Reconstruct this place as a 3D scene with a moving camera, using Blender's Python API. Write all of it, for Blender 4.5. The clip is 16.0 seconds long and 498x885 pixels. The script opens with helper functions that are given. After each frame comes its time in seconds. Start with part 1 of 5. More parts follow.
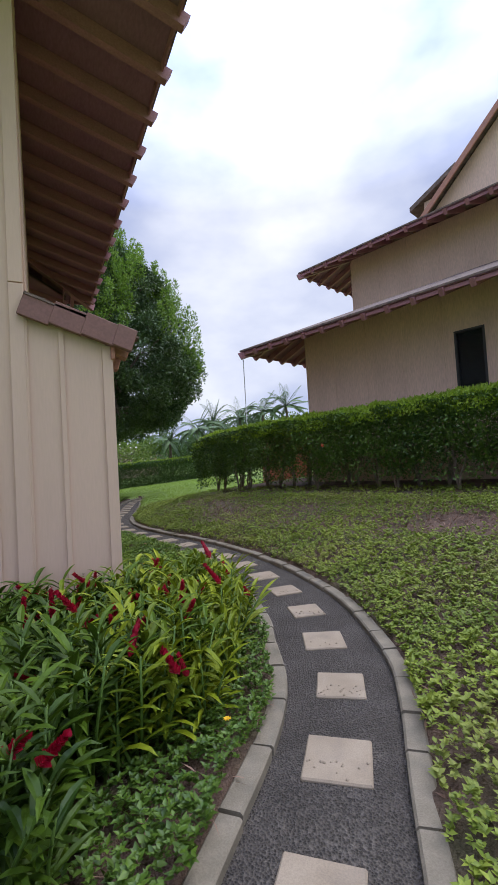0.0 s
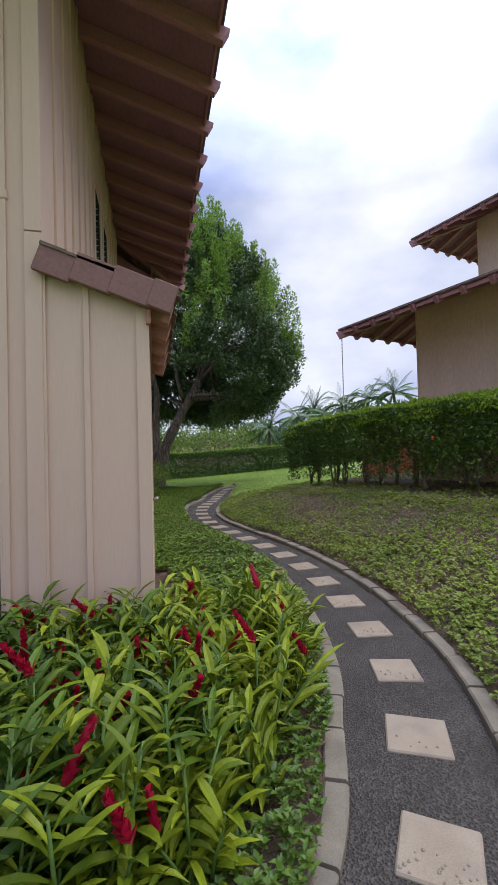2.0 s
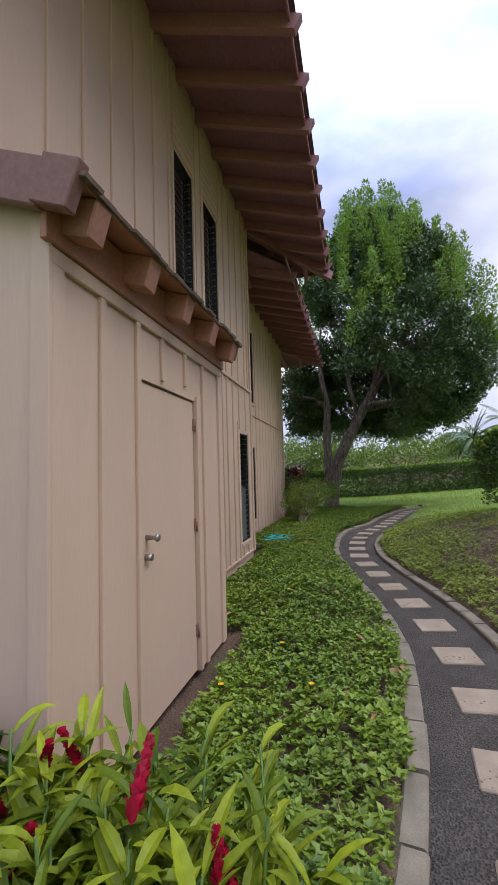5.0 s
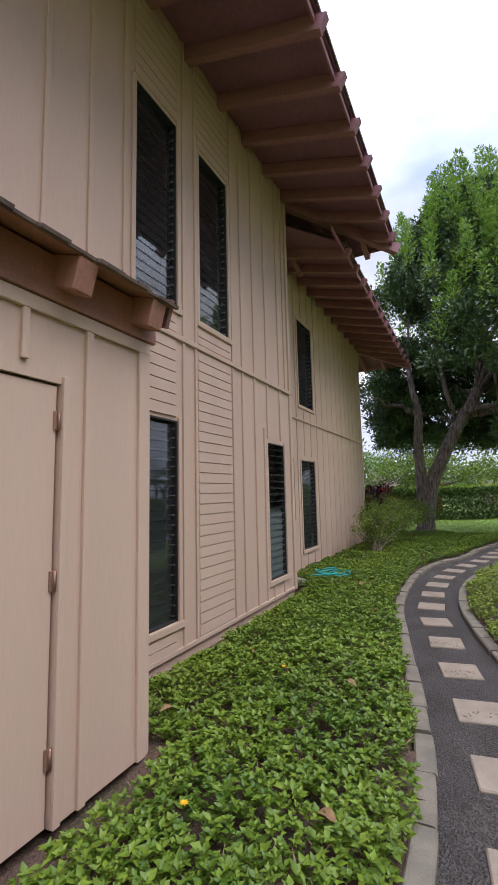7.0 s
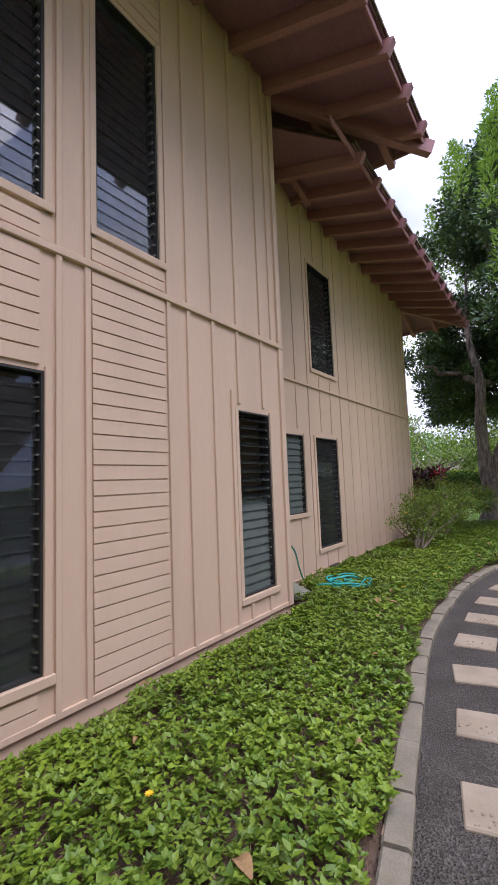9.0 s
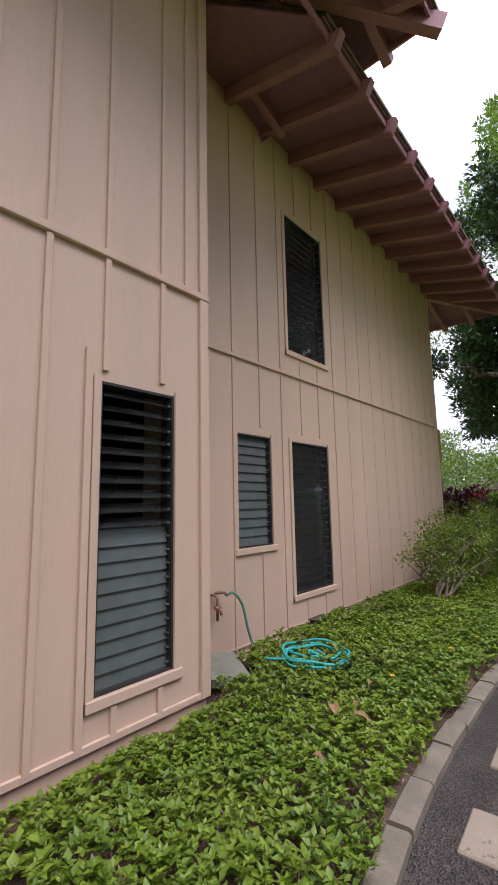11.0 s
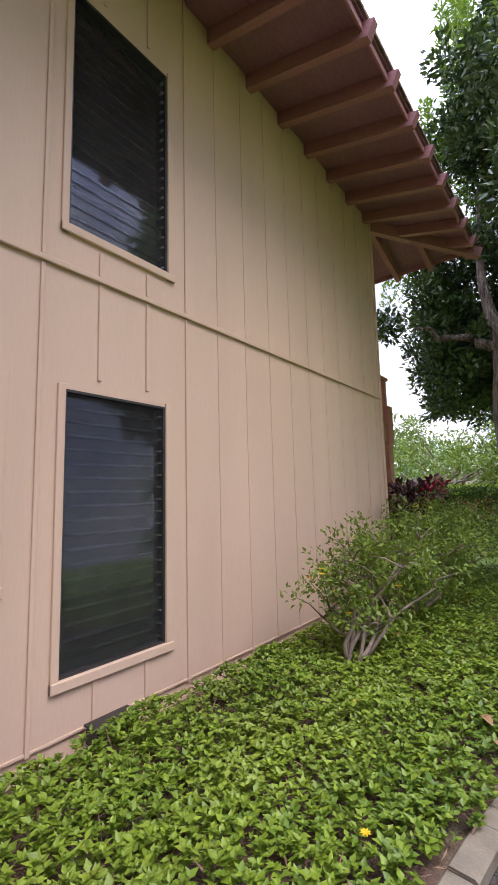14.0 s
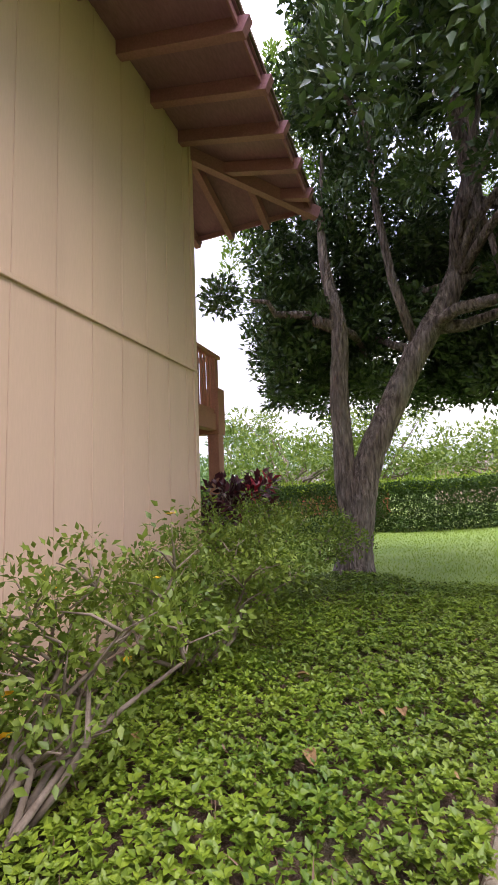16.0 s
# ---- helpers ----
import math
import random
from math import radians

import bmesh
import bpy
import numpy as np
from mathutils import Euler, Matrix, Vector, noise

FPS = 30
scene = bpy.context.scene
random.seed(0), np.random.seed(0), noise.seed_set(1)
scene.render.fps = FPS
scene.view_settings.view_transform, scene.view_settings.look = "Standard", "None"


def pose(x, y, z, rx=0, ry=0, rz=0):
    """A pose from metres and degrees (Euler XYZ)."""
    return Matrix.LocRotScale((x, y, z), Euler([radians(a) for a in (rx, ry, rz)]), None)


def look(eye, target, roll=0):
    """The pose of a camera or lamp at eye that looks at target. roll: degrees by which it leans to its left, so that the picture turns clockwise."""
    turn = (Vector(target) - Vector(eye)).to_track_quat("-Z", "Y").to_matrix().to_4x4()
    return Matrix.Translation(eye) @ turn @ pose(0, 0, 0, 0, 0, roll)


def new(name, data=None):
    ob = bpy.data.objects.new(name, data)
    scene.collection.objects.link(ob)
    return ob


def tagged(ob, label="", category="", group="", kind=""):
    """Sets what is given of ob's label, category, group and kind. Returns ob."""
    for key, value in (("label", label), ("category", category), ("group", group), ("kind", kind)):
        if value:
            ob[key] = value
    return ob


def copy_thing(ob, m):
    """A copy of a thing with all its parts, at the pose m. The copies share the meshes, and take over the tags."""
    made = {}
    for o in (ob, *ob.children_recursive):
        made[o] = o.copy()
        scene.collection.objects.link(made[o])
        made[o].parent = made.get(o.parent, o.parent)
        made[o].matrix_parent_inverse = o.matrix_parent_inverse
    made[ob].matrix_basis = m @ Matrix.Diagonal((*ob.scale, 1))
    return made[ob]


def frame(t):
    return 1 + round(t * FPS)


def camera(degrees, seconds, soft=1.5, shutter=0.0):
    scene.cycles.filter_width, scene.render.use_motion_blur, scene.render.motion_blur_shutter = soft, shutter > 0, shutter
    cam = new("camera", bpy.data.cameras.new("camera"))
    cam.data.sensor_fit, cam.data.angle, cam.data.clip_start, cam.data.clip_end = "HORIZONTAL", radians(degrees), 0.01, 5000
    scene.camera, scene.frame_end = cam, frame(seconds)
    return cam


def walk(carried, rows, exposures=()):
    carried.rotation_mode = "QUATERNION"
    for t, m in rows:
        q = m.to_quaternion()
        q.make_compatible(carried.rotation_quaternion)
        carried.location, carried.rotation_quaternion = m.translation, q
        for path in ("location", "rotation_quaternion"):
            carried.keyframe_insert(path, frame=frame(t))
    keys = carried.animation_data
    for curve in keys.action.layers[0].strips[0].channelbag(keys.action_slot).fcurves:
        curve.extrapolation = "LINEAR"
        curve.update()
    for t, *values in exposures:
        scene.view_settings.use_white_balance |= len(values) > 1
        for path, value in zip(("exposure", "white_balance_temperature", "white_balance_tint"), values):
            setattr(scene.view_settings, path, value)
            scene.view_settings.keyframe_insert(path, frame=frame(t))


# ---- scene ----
cam = camera(59.1, 16.0)
METRES, EYE, TILT, LEAN, TURN = 14.9, 1.5, 0.0, 0.0, -25.7
ROWS = [
    (0.0, 0.0, 0.0, 0.0, 0.14, 2.29, 3.39),
    (0.5, 0.0052, 0.0188, 0.0027, 8.72, 2.06, 1.12),
    (1.0, 0.0086, 0.0368, 0.001, 11.06, 1.88, 1.21),
    (1.5, 0.007, 0.0604, 0.0015, 10.73, 1.31, 1.57),
    (2.0, 0.0162, 0.0761, 0.0036, 13.61, 1.27, 1.47),
    (2.5, 0.0206, 0.0933, 0.0028, 20.09, 1.32, 1.36),
    (3.0, 0.0162, 0.1179, 0.002, 23.18, 1.22, 2.83),
    (3.5, 0.0224, 0.1402, 0.0005, 28.51, 2.21, 3.18),
    (4.0, 0.0283, 0.1643, -0.0012, 31.27, 2.67, 2.65),
    (6.5, 0.0333, 0.3196, 0.0026, 51.6, 6.51, 1.12),
    (7.0, 0.0232, 0.3525, 0.0014, 52.97, 6.57, 1.24),
    (7.5, 0.0158, 0.3852, -0.0005, 56.36, 5.7, 0.51),
    (8.0, 0.0028, 0.4141, -0.0017, 60.23, 4.91, 0.58),
    (8.5, -0.0124, 0.4459, -0.0015, 60.35, 4.82, 1.88),
    (11.0, -0.1071, 0.6076, -0.005, 66.36, 7.9, 1.12),
    (11.5, -0.1267, 0.6375, -0.0049, 66.57, 7.98, 0.27),
    (12.0, -0.1507, 0.6657, -0.0046, 66.85, 8.02, 2.39),
    (12.5, -0.1703, 0.6927, -0.0041, 66.77, 7.61, 2.01),
    (13.0, -0.1904, 0.718, -0.005, 66.58, 7.26, 1.59),
    (13.5, -0.2063, 0.7478, -0.0037, 65.0, 7.04, 1.5),
    (14.0, -0.2192, 0.7775, -0.0044, 63.74, 7.04, 1.44),
    (14.5, -0.2416, 0.8099, -0.0045, 58.82, 6.67, 3.5),
    (15.0, -0.2557, 0.8433, -0.0034, 56.73, 6.48, 1.89),
    (15.5, -0.2722, 0.8736, -0.0046, 55.17, 6.59, 1.83),
    (16.0, -0.284, 0.9068, -0.0065, 47.16, 6.5, 2.19),
]
walk(cam, [(t, pose(0, 0, EYE, TILT, LEAN, TURN) @ pose(METRES * x, METRES * y, METRES * z, 90 + pitch, roll, yaw)) for t, x, y, z, yaw, pitch, roll in ROWS],
     exposures=[(0.0, 0.14, 6400, 12), (4.0, 0.22, 6500, 13), (7.0, 0.42, 6450, 15), (8.5, 0.7, 6450, 17), (11.0, 0.6, 6700, 19), (12.5, 0.74, 6750, 19), (14.0, 1.02, 6750, 20), (16.0, 1.18, 7100, 22)])


# ---- world, sun, exposure ----
world = bpy.data.worlds.new("overcast_sky")
scene.world = world
world.use_nodes = True
wn, wl = world.node_tree.nodes, world.node_tree.links
for n_ in list(wn):
    wn.remove(n_)
w_out = wn.new("ShaderNodeOutputWorld")
w_bg = wn.new("ShaderNodeBackground")
w_sky = wn.new("ShaderNodeTexSky")
w_sky.sky_type = "NISHITA"
w_sky.sun_disc = False
SUN_EL, SUN_AZ = radians(60), radians(95)      # azimuth from +y towards +x
w_sky.sun_elevation, w_sky.sun_rotation = SUN_EL, SUN_AZ
w_co = wn.new("ShaderNodeTexCoord")
w_map = wn.new("ShaderNodeMapping")
w_map.inputs["Scale"].default_value = (1.0, 1.0, 2.0)
w_no = wn.new("ShaderNodeTexNoise")
w_no.inputs["Scale"].default_value = 1.5
w_no.inputs["Detail"].default_value = 6
w_no.inputs["Roughness"].default_value = 0.5
w_rm = wn.new("ShaderNodeValToRGB")
w_rm.color_ramp.elements[0].position, w_rm.color_ramp.elements[0].color = 0.43, (4.0, 4.9, 8.3, 1)
w_rm.color_ramp.elements[1].position, w_rm.color_ramp.elements[1].color = 0.70, (12.0, 12.4, 13.2, 1)
w_mix = wn.new("ShaderNodeMix")
w_mix.data_type = "RGBA"
w_mix.inputs[0].default_value = 0.93
wl.new(w_co.outputs["Generated"], w_map.inputs[0])
wl.new(w_map.outputs[0], w_no.inputs["Vector"])
wl.new(w_no.outputs[0], w_rm.inputs[0])
wl.new(w_sky.outputs[0], w_mix.inputs[6])
wl.new(w_rm.outputs[0], w_mix.inputs[7])
# an overcast sky is brightest overhead
w_sep, w_grad, w_mul = wn.new("ShaderNodeSeparateXYZ"), wn.new("ShaderNodeMapRange"), wn.new("ShaderNodeVectorMath")
w_grad.inputs["From Min"].default_value, w_grad.inputs["From Max"].default_value = 0.5, 1.0
w_grad.inputs["To Min"].default_value, w_grad.inputs["To Max"].default_value = 0.95, 4.2
w_mul.operation = "SCALE"
wl.new(w_co.outputs["Generated"], w_sep.inputs[0])
wl.new(w_sep.outputs["Z"], w_grad.inputs[0])
wl.new(w_mix.outputs[2], w_mul.inputs[0])
wl.new(w_grad.outputs[0], w_mul.inputs["Scale"])
wl.new(w_mul.outputs[0], w_bg.inputs[0])
w_bg.inputs[1].default_value = 0.085
wl.new(w_bg.outputs[0], w_out.inputs[0])

sun = new("sun", bpy.data.lights.new("sun", "SUN"))
sun.data.energy, sun.data.angle, sun.data.color = 1.05, radians(50), (1.0, 0.96, 0.9)
sun.matrix_world = look((0, 0, 30), (-30 * math.sin(SUN_AZ) * math.cos(SUN_EL), -30 * math.cos(SUN_AZ) * math.cos(SUN_EL), 30 - 30 * math.sin(SUN_EL)))


# ---- materials ----
def mat(name, c1, c2, rough=0.7, scale=6.0, bump=0.15, bscale=60.0, metal=0.0, stretch=(1, 1, 1), stain_or_shade=None, island=0.0, spec=0.4, coat=0.0, translucent=0.0, bdist=0.01, voronoi=False, grain=0.11):
    """Two-colour surface with large variation, fine grain, relief and optional stains or painted shade."""
    m = bpy.data.materials.new(name)
    m.use_nodes = True
    nt = m.node_tree
    n, l = nt.nodes, nt.links
    b = n["Principled BSDF"]
    b.inputs["Roughness"].default_value = rough
    b.inputs["Metallic"].default_value = metal
    b.inputs["Specular IOR Level"].default_value = spec
    b.inputs["Coat Weight"].default_value = coat
    co = n.new("ShaderNodeTexCoord")
    mp = n.new("ShaderNodeMapping")
    mp.inputs["Scale"].default_value = stretch
    geo = n.new("ShaderNodeNewGeometry")
    l.new(geo.outputs["Position"], mp.inputs[0])
    big = n.new("ShaderNodeTexNoise")
    big.inputs["Scale"].default_value = scale
    big.inputs["Detail"].default_value = 5
    l.new(mp.outputs[0], big.inputs["Vector"])
    fine = n.new("ShaderNodeTexVoronoi" if voronoi else "ShaderNodeTexNoise")
    fine.inputs["Scale"].default_value = bscale
    l.new(mp.outputs[0], fine.inputs["Vector"])
    mx = n.new("ShaderNodeMix")
    mx.data_type = "RGBA"
    mx.inputs[6].default_value = (*c1, 1)
    mx.inputs[7].default_value = (*c2, 1)
    rr = n.new("ShaderNodeMapRange")
    rr.inputs["From Min"].default_value, rr.inputs["From Max"].default_value = 0.3, 0.7
    l.new(big.outputs[0], rr.inputs[0])
    fac = rr.outputs[0]
    rnd = n.new("ShaderNodeObjectInfo").outputs["Random"]
    if island:
        rnd = geo.outputs["Random Per Island"]
        mm = n.new("ShaderNodeMath")
        mm.operation = "MULTIPLY_ADD"
        mm.inputs[1].default_value = island
        sub = n.new("ShaderNodeMath")
        sub.operation = "MULTIPLY"
        sub.inputs[1].default_value = 1 - island
        l.new(fac, sub.inputs[0])
        l.new(rnd, mm.inputs[0])
        l.new(sub.outputs[0], mm.inputs[2])
        fac = mm.outputs[0]
    l.new(fac, mx.inputs[0])
    col = mx.outputs[2]
    g = n.new("ShaderNodeMix")
    g.data_type, g.blend_type = "RGBA", "MULTIPLY"
    gr = n.new("ShaderNodeMapRange")
    gr.inputs["From Min"].default_value, gr.inputs["From Max"].default_value = (0.0, 0.8) if voronoi else (0.3, 0.7)
    gr.inputs["To Min"].default_value, gr.inputs["To Max"].default_value = (0.35, 1.5) if voronoi else (1 - grain, 1 + grain)
    l.new(fine.outputs[0], gr.inputs[0])
    g.inputs[0].default_value = 1.0
    l.new(col, g.inputs[6])
    l.new(gr.outputs[0], g.inputs[7])
    col = g.outputs[2]
    if stain_or_shade:
        sc, smap, amount = stain_or_shade
        s = n.new("ShaderNodeTexNoise")
        s.inputs["Scale"].default_value = 1.0
        s.inputs["Detail"].default_value = 8
        m2 = n.new("ShaderNodeMapping")
        m2.inputs["Scale"].default_value = smap
        l.new(geo.outputs["Position"], m2.inputs[0])
        l.new(m2.outputs[0], s.inputs["Vector"])
        sr = n.new("ShaderNodeMapRange")
        sr.inputs["From Min"].default_value, sr.inputs["From Max"].default_value = 0.5, 0.75
        sr.inputs["To Max"].default_value = amount
        l.new(s.outputs[0], sr.inputs[0])
        sm = n.new("ShaderNodeMix")
        sm.data_type = "RGBA"
        sm.inputs[7].default_value = (*sc, 1)
        l.new(sr.outputs[0], sm.inputs[0])
        l.new(col, sm.inputs[6])
        col = sm.outputs[2]
    l.new(col, b.inputs["Base Color"])
    bp = n.new("ShaderNodeBump")
    bp.inputs["Strength"].default_value = bump
    bp.inputs["Distance"].default_value = bdist
    l.new(fine.outputs[0], bp.inputs["Height"])
    l.new(bp.outputs[0], b.inputs["Normal"])
    if translucent:
        tr = n.new("ShaderNodeBsdfTranslucent")
        l.new(col, tr.inputs[0])
        ms = n.new("ShaderNodeMixShader")
        ms.inputs[0].default_value = translucent
        l.new(b.outputs[0], ms.inputs[1])
        l.new(tr.outputs[0], ms.inputs[2])
        l.new(ms.outputs[0], n["Material Output"].inputs[0])
    return m


M_WALL = mat("painted_board", (0.61, 0.437, 0.310), (0.665, 0.48, 0.344), 0.6, 1.2, 0.06, 70, stretch=(1, 1, 0.12), stain_or_shade=((0.52, 0.375, 0.27), (2.2, 2.2, 0.35), 0.35), bdist=0.002, grain=0.025)
M_NWALL = mat("neighbour_paint", (0.66, 0.465, 0.35), (0.71, 0.505, 0.38), 0.65, 0.8, 0.12, 50, stretch=(1, 1, 0.15), stain_or_shade=((0.30, 0.19, 0.14), (1.2, 1.2, 0.25), 0.2))
M_BROWN = mat("brown_stain", (0.40, 0.185, 0.120), (0.48, 0.228, 0.152), 0.6, 3.0, 0.2, 40, stretch=(1, 1, 1), stain_or_shade=((0.16, 0.08, 0.06), (3, 3, 3), 0.4), bdist=0.004)
M_BARGE = mat("dark_brown_board", (0.21, 0.105, 0.083), (0.27, 0.138, 0.108), 0.6, 3.0, 0.25, 40, stain_or_shade=((0.13, 0.075, 0.055), (3, 3, 3), 0.45), bdist=0.004)
M_RAFTER = mat("mauve_brown_stain", (0.33, 0.148, 0.158), (0.40, 0.186, 0.192), 0.6, 3.0, 0.2, 40, stain_or_shade=((0.17, 0.085, 0.085), (3, 3, 3), 0.35), bdist=0.004)
M_SOFFIT = mat("soffit_brown", (0.26, 0.125, 0.165), (0.305, 0.15, 0.195), 0.65, 2.0, 0.15, 40, stretch=(1, 0.3, 1), bdist=0.004)
M_SHAKE = mat("weathered_shake", (0.12, 0.085, 0.065), (0.25, 0.18, 0.14), 0.85, 8.0, 0.5, 90, stretch=(0.3, 1, 1), stain_or_shade=((0.05, 0.05, 0.03), (9, 9, 9), 0.6))
M_ASPHALT = mat("asphalt", (0.066, 0.055, 0.043), (0.100, 0.085, 0.068), 0.9, 3.0, 1.0, 85, voronoi=True, bdist=0.02, stain_or_shade=((0.15, 0.13, 0.115), (2.5, 2.5, 2.5), 0.25))
M_STONE = mat("paver_concrete", (0.29, 0.225, 0.150), (0.37, 0.295, 0.205), 0.85, 5.0, 0.35, 140, stain_or_shade=((0.22, 0.18, 0.14), (7, 7, 7), 0.5), bdist=0.004)
M_CURB = mat("curb_concrete", (0.185, 0.155, 0.105), (0.27, 0.228, 0.160), 0.88, 6.0, 0.45, 120, stain_or_shade=((0.14, 0.13, 0.10), (5, 5, 5), 0.6), bdist=0.005)
# dark green patches paint shaded foliage into the gaps between leaves
M_SOIL = mat("soil", (0.072, 0.044, 0.028), (0.155, 0.098, 0.065), 0.95, 3.0, 0.8, 55, bdist=0.03, stain_or_shade=((0.05, 0.075, 0.02), (1.3, 1.3, 1.3), 0.7))
M_LAWN = mat("lawn_turf", (0.17, 0.26, 0.045), (0.25, 0.35, 0.075), 0.85, 0.7, 0.6, 90, bdist=0.03, stain_or_shade=((0.24, 0.30, 0.07), (0.35, 0.35, 1), 0.5))
M_COVER = mat("groundcover_leaf", (0.052, 0.128, 0.012), (0.275, 0.378, 0.032), 0.45, 1.0, 0.05, 30, island=0.55, translucent=0.2, stain_or_shade=((0.20, 0.22, 0.05), (1.1, 1.1, 1.1), 0.4))
# groundcover leaf again, with the gingers' shade put into a darker colour
M_COVER_SHADE = mat("groundcover_leaf_painted_shade", (0.028, 0.074, 0.009), (0.13, 0.215, 0.020), 0.45, 1.0, 0.05, 30, island=0.55, translucent=0.1)
M_COVER2 = mat("bank_leaf", (0.10, 0.165, 0.015), (0.34, 0.40, 0.045), 0.55, 0.9, 0.05, 30, island=0.5, translucent=0.18, stain_or_shade=((0.30, 0.20, 0.11), (0.55, 0.55, 0.55), 0.55))
M_DRY = mat("dry_stem", (0.22, 0.13, 0.085), (0.34, 0.22, 0.15), 0.9, 3.0, 0.2, 40, island=0.7)
M_GINGER = mat("ginger_leaf", (0.008, 0.032, 0.004), (0.12, 0.20, 0.012), 0.48, 1.6, 0.08, 40, island=0.5, translucent=0.1, spec=0.25)
M_GINGERY = mat("young_ginger_leaf", (0.03, 0.085, 0.005), (0.34, 0.39, 0.018), 0.48, 1.9, 0.08, 40, island=0.55, translucent=0.18, spec=0.25)
M_GSTEM = mat("ginger_stem", (0.07, 0.14, 0.02), (0.12, 0.20, 0.035), 0.5, 5, 0.05, 40)
M_RED = mat("red_bract", (0.26, 0.003, 0.018), (0.52, 0.010, 0.045), 0.4, 9.0, 0.05, 40, island=0.6, translucent=0.15)
M_TREE = mat("tree_leaf", (0.024, 0.062, 0.020), (0.125, 0.200, 0.058), 0.34, 0.6, 0.05, 30, island=0.65, translucent=0.06, spec=0.5)
M_TIP = mat("young_tree_leaf", (0.13, 0.25, 0.03), (0.26, 0.40, 0.05), 0.4, 0.9, 0.05, 30, island=0.6, translucent=0.35)
M_BARK = mat("bark", (0.085, 0.062, 0.050), (0.34, 0.27, 0.22), 0.95, 7.0, 1.0, 16, stretch=(2.2, 2.2, 0.4), bdist=0.09, grain=0.35, stain_or_shade=((0.30, 0.27, 0.23), (5, 5, 1.5), 0.5))
M_TWIG = mat("twig_bark", (0.16, 0.12, 0.085), (0.30, 0.24, 0.18), 0.9, 9.0, 0.5, 60)
M_HEDGE = mat("hedge_leaf", (0.016, 0.052, 0.007), (0.14, 0.235, 0.026), 0.42, 0.8, 0.05, 30, island=0.65, translucent=0.08)
M_HTOP = mat("hedge_new_growth", (0.19, 0.32, 0.02), (0.36, 0.48, 0.04), 0.45, 1.0, 0.05, 30, island=0.6, translucent=0.35)
M_FARHEDGE = mat("clipped_hedge_leaf", (0.030, 0.080, 0.014), (0.11, 0.19, 0.035), 0.5, 0.5, 0.05, 30, island=0.6, translucent=0.08)
M_SHRUB = mat("shrub_leaf", (0.065, 0.13, 0.018), (0.27, 0.36, 0.05), 0.45, 1.3, 0.05, 30, island=0.6, translucent=0.3)
M_TI = mat("red_plant_leaf", (0.035, 0.012, 0.018), (0.11, 0.02, 0.028), 0.4, 2.0, 0.05, 30, island=0.7, translucent=0.15)
M_TIRED = mat("bright_red_leaf", (0.30, 0.015, 0.03), (0.42, 0.03, 0.05), 0.4, 2.0, 0.05, 30, island=0.5, translucent=0.25)
M_FAR = mat("distant_foliage", (0.10, 0.19, 0.055), (0.22, 0.32, 0.11), 0.6, 0.3, 0.05, 10, island=0.6, translucent=0.25)
M_PALM = mat("palm_frond", (0.11, 0.18, 0.075), (0.20, 0.28, 0.125), 0.5, 0.5, 0.05, 20, island=0.6, translucent=0.2)
M_WHITE = mat("white_petal", (0.75, 0.75, 0.66), (0.85, 0.84, 0.78), 0.6, 3.0, 0.05, 30)
M_YELLOW = mat("yellow_petal", (0.75, 0.42, 0.01), (0.85, 0.5, 0.02), 0.6, 9.0, 0.05, 30)
M_ORANGE = mat("orange_petal", (0.7, 0.08, 0.03), (0.8, 0.12, 0.04), 0.6, 9.0, 0.05, 30)
M_LITTER = mat("fallen_leaf", (0.20, 0.11, 0.05), (0.34, 0.21, 0.09), 0.8, 8.0, 0.2, 60)
M_HOSE = mat("turquoise_hose", (0.02, 0.36, 0.33), (0.035, 0.46, 0.42), 0.42, 6.0, 0.1, 90)
M_GREENHOSE = mat("green_hose", (0.06, 0.20, 0.13), (0.09, 0.27, 0.18), 0.5, 6.0, 0.1, 90)
M_METAL = mat("steel", (0.35, 0.32, 0.28), (0.5, 0.46, 0.42), 0.4, 20, 0.2, 90, metal=0.9)
M_BRASS = mat("old_brass", (0.30, 0.17, 0.12), (0.42, 0.25, 0.17), 0.5, 20, 0.3, 90, metal=0.4)
M_DARK = mat("dark_frame", (0.025, 0.024, 0.022), (0.04, 0.037, 0.034), 0.5, 10, 0.1, 60)
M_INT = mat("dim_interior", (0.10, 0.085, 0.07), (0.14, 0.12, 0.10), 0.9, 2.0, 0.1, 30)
M_CURTAIN = mat("grey_blind", (0.30, 0.30, 0.27), (0.40, 0.39, 0.35), 0.8, 2.0, 0.1, 30)
M_SLAB = mat("grey_green_slab", (0.17, 0.185, 0.14), (0.26, 0.262, 0.20), 0.85, 6.0, 0.3, 80, stain_or_shade=((0.18, 0.13, 0.09), (5, 5, 5), 0.5))
M_CHAIN = mat("pale_chain", (0.55, 0.55, 0.55), (0.65, 0.65, 0.65), 0.4, 10, 0.1, 60, metal=0.3)
M_CORAL = mat("coral_paint", (0.55, 0.16, 0.10), (0.62, 0.20, 0.13), 0.7, 2, 0.1, 40)


def glass_mat(name, colour, rough, transmission):
    m = mat(name, colour, colour, rough, 2.0, 0.03, 8.0, spec=0.6, bdist=0.002)
    m.node_tree.nodes["Principled BSDF"].inputs["Transmission Weight"].default_value = transmission
    return m


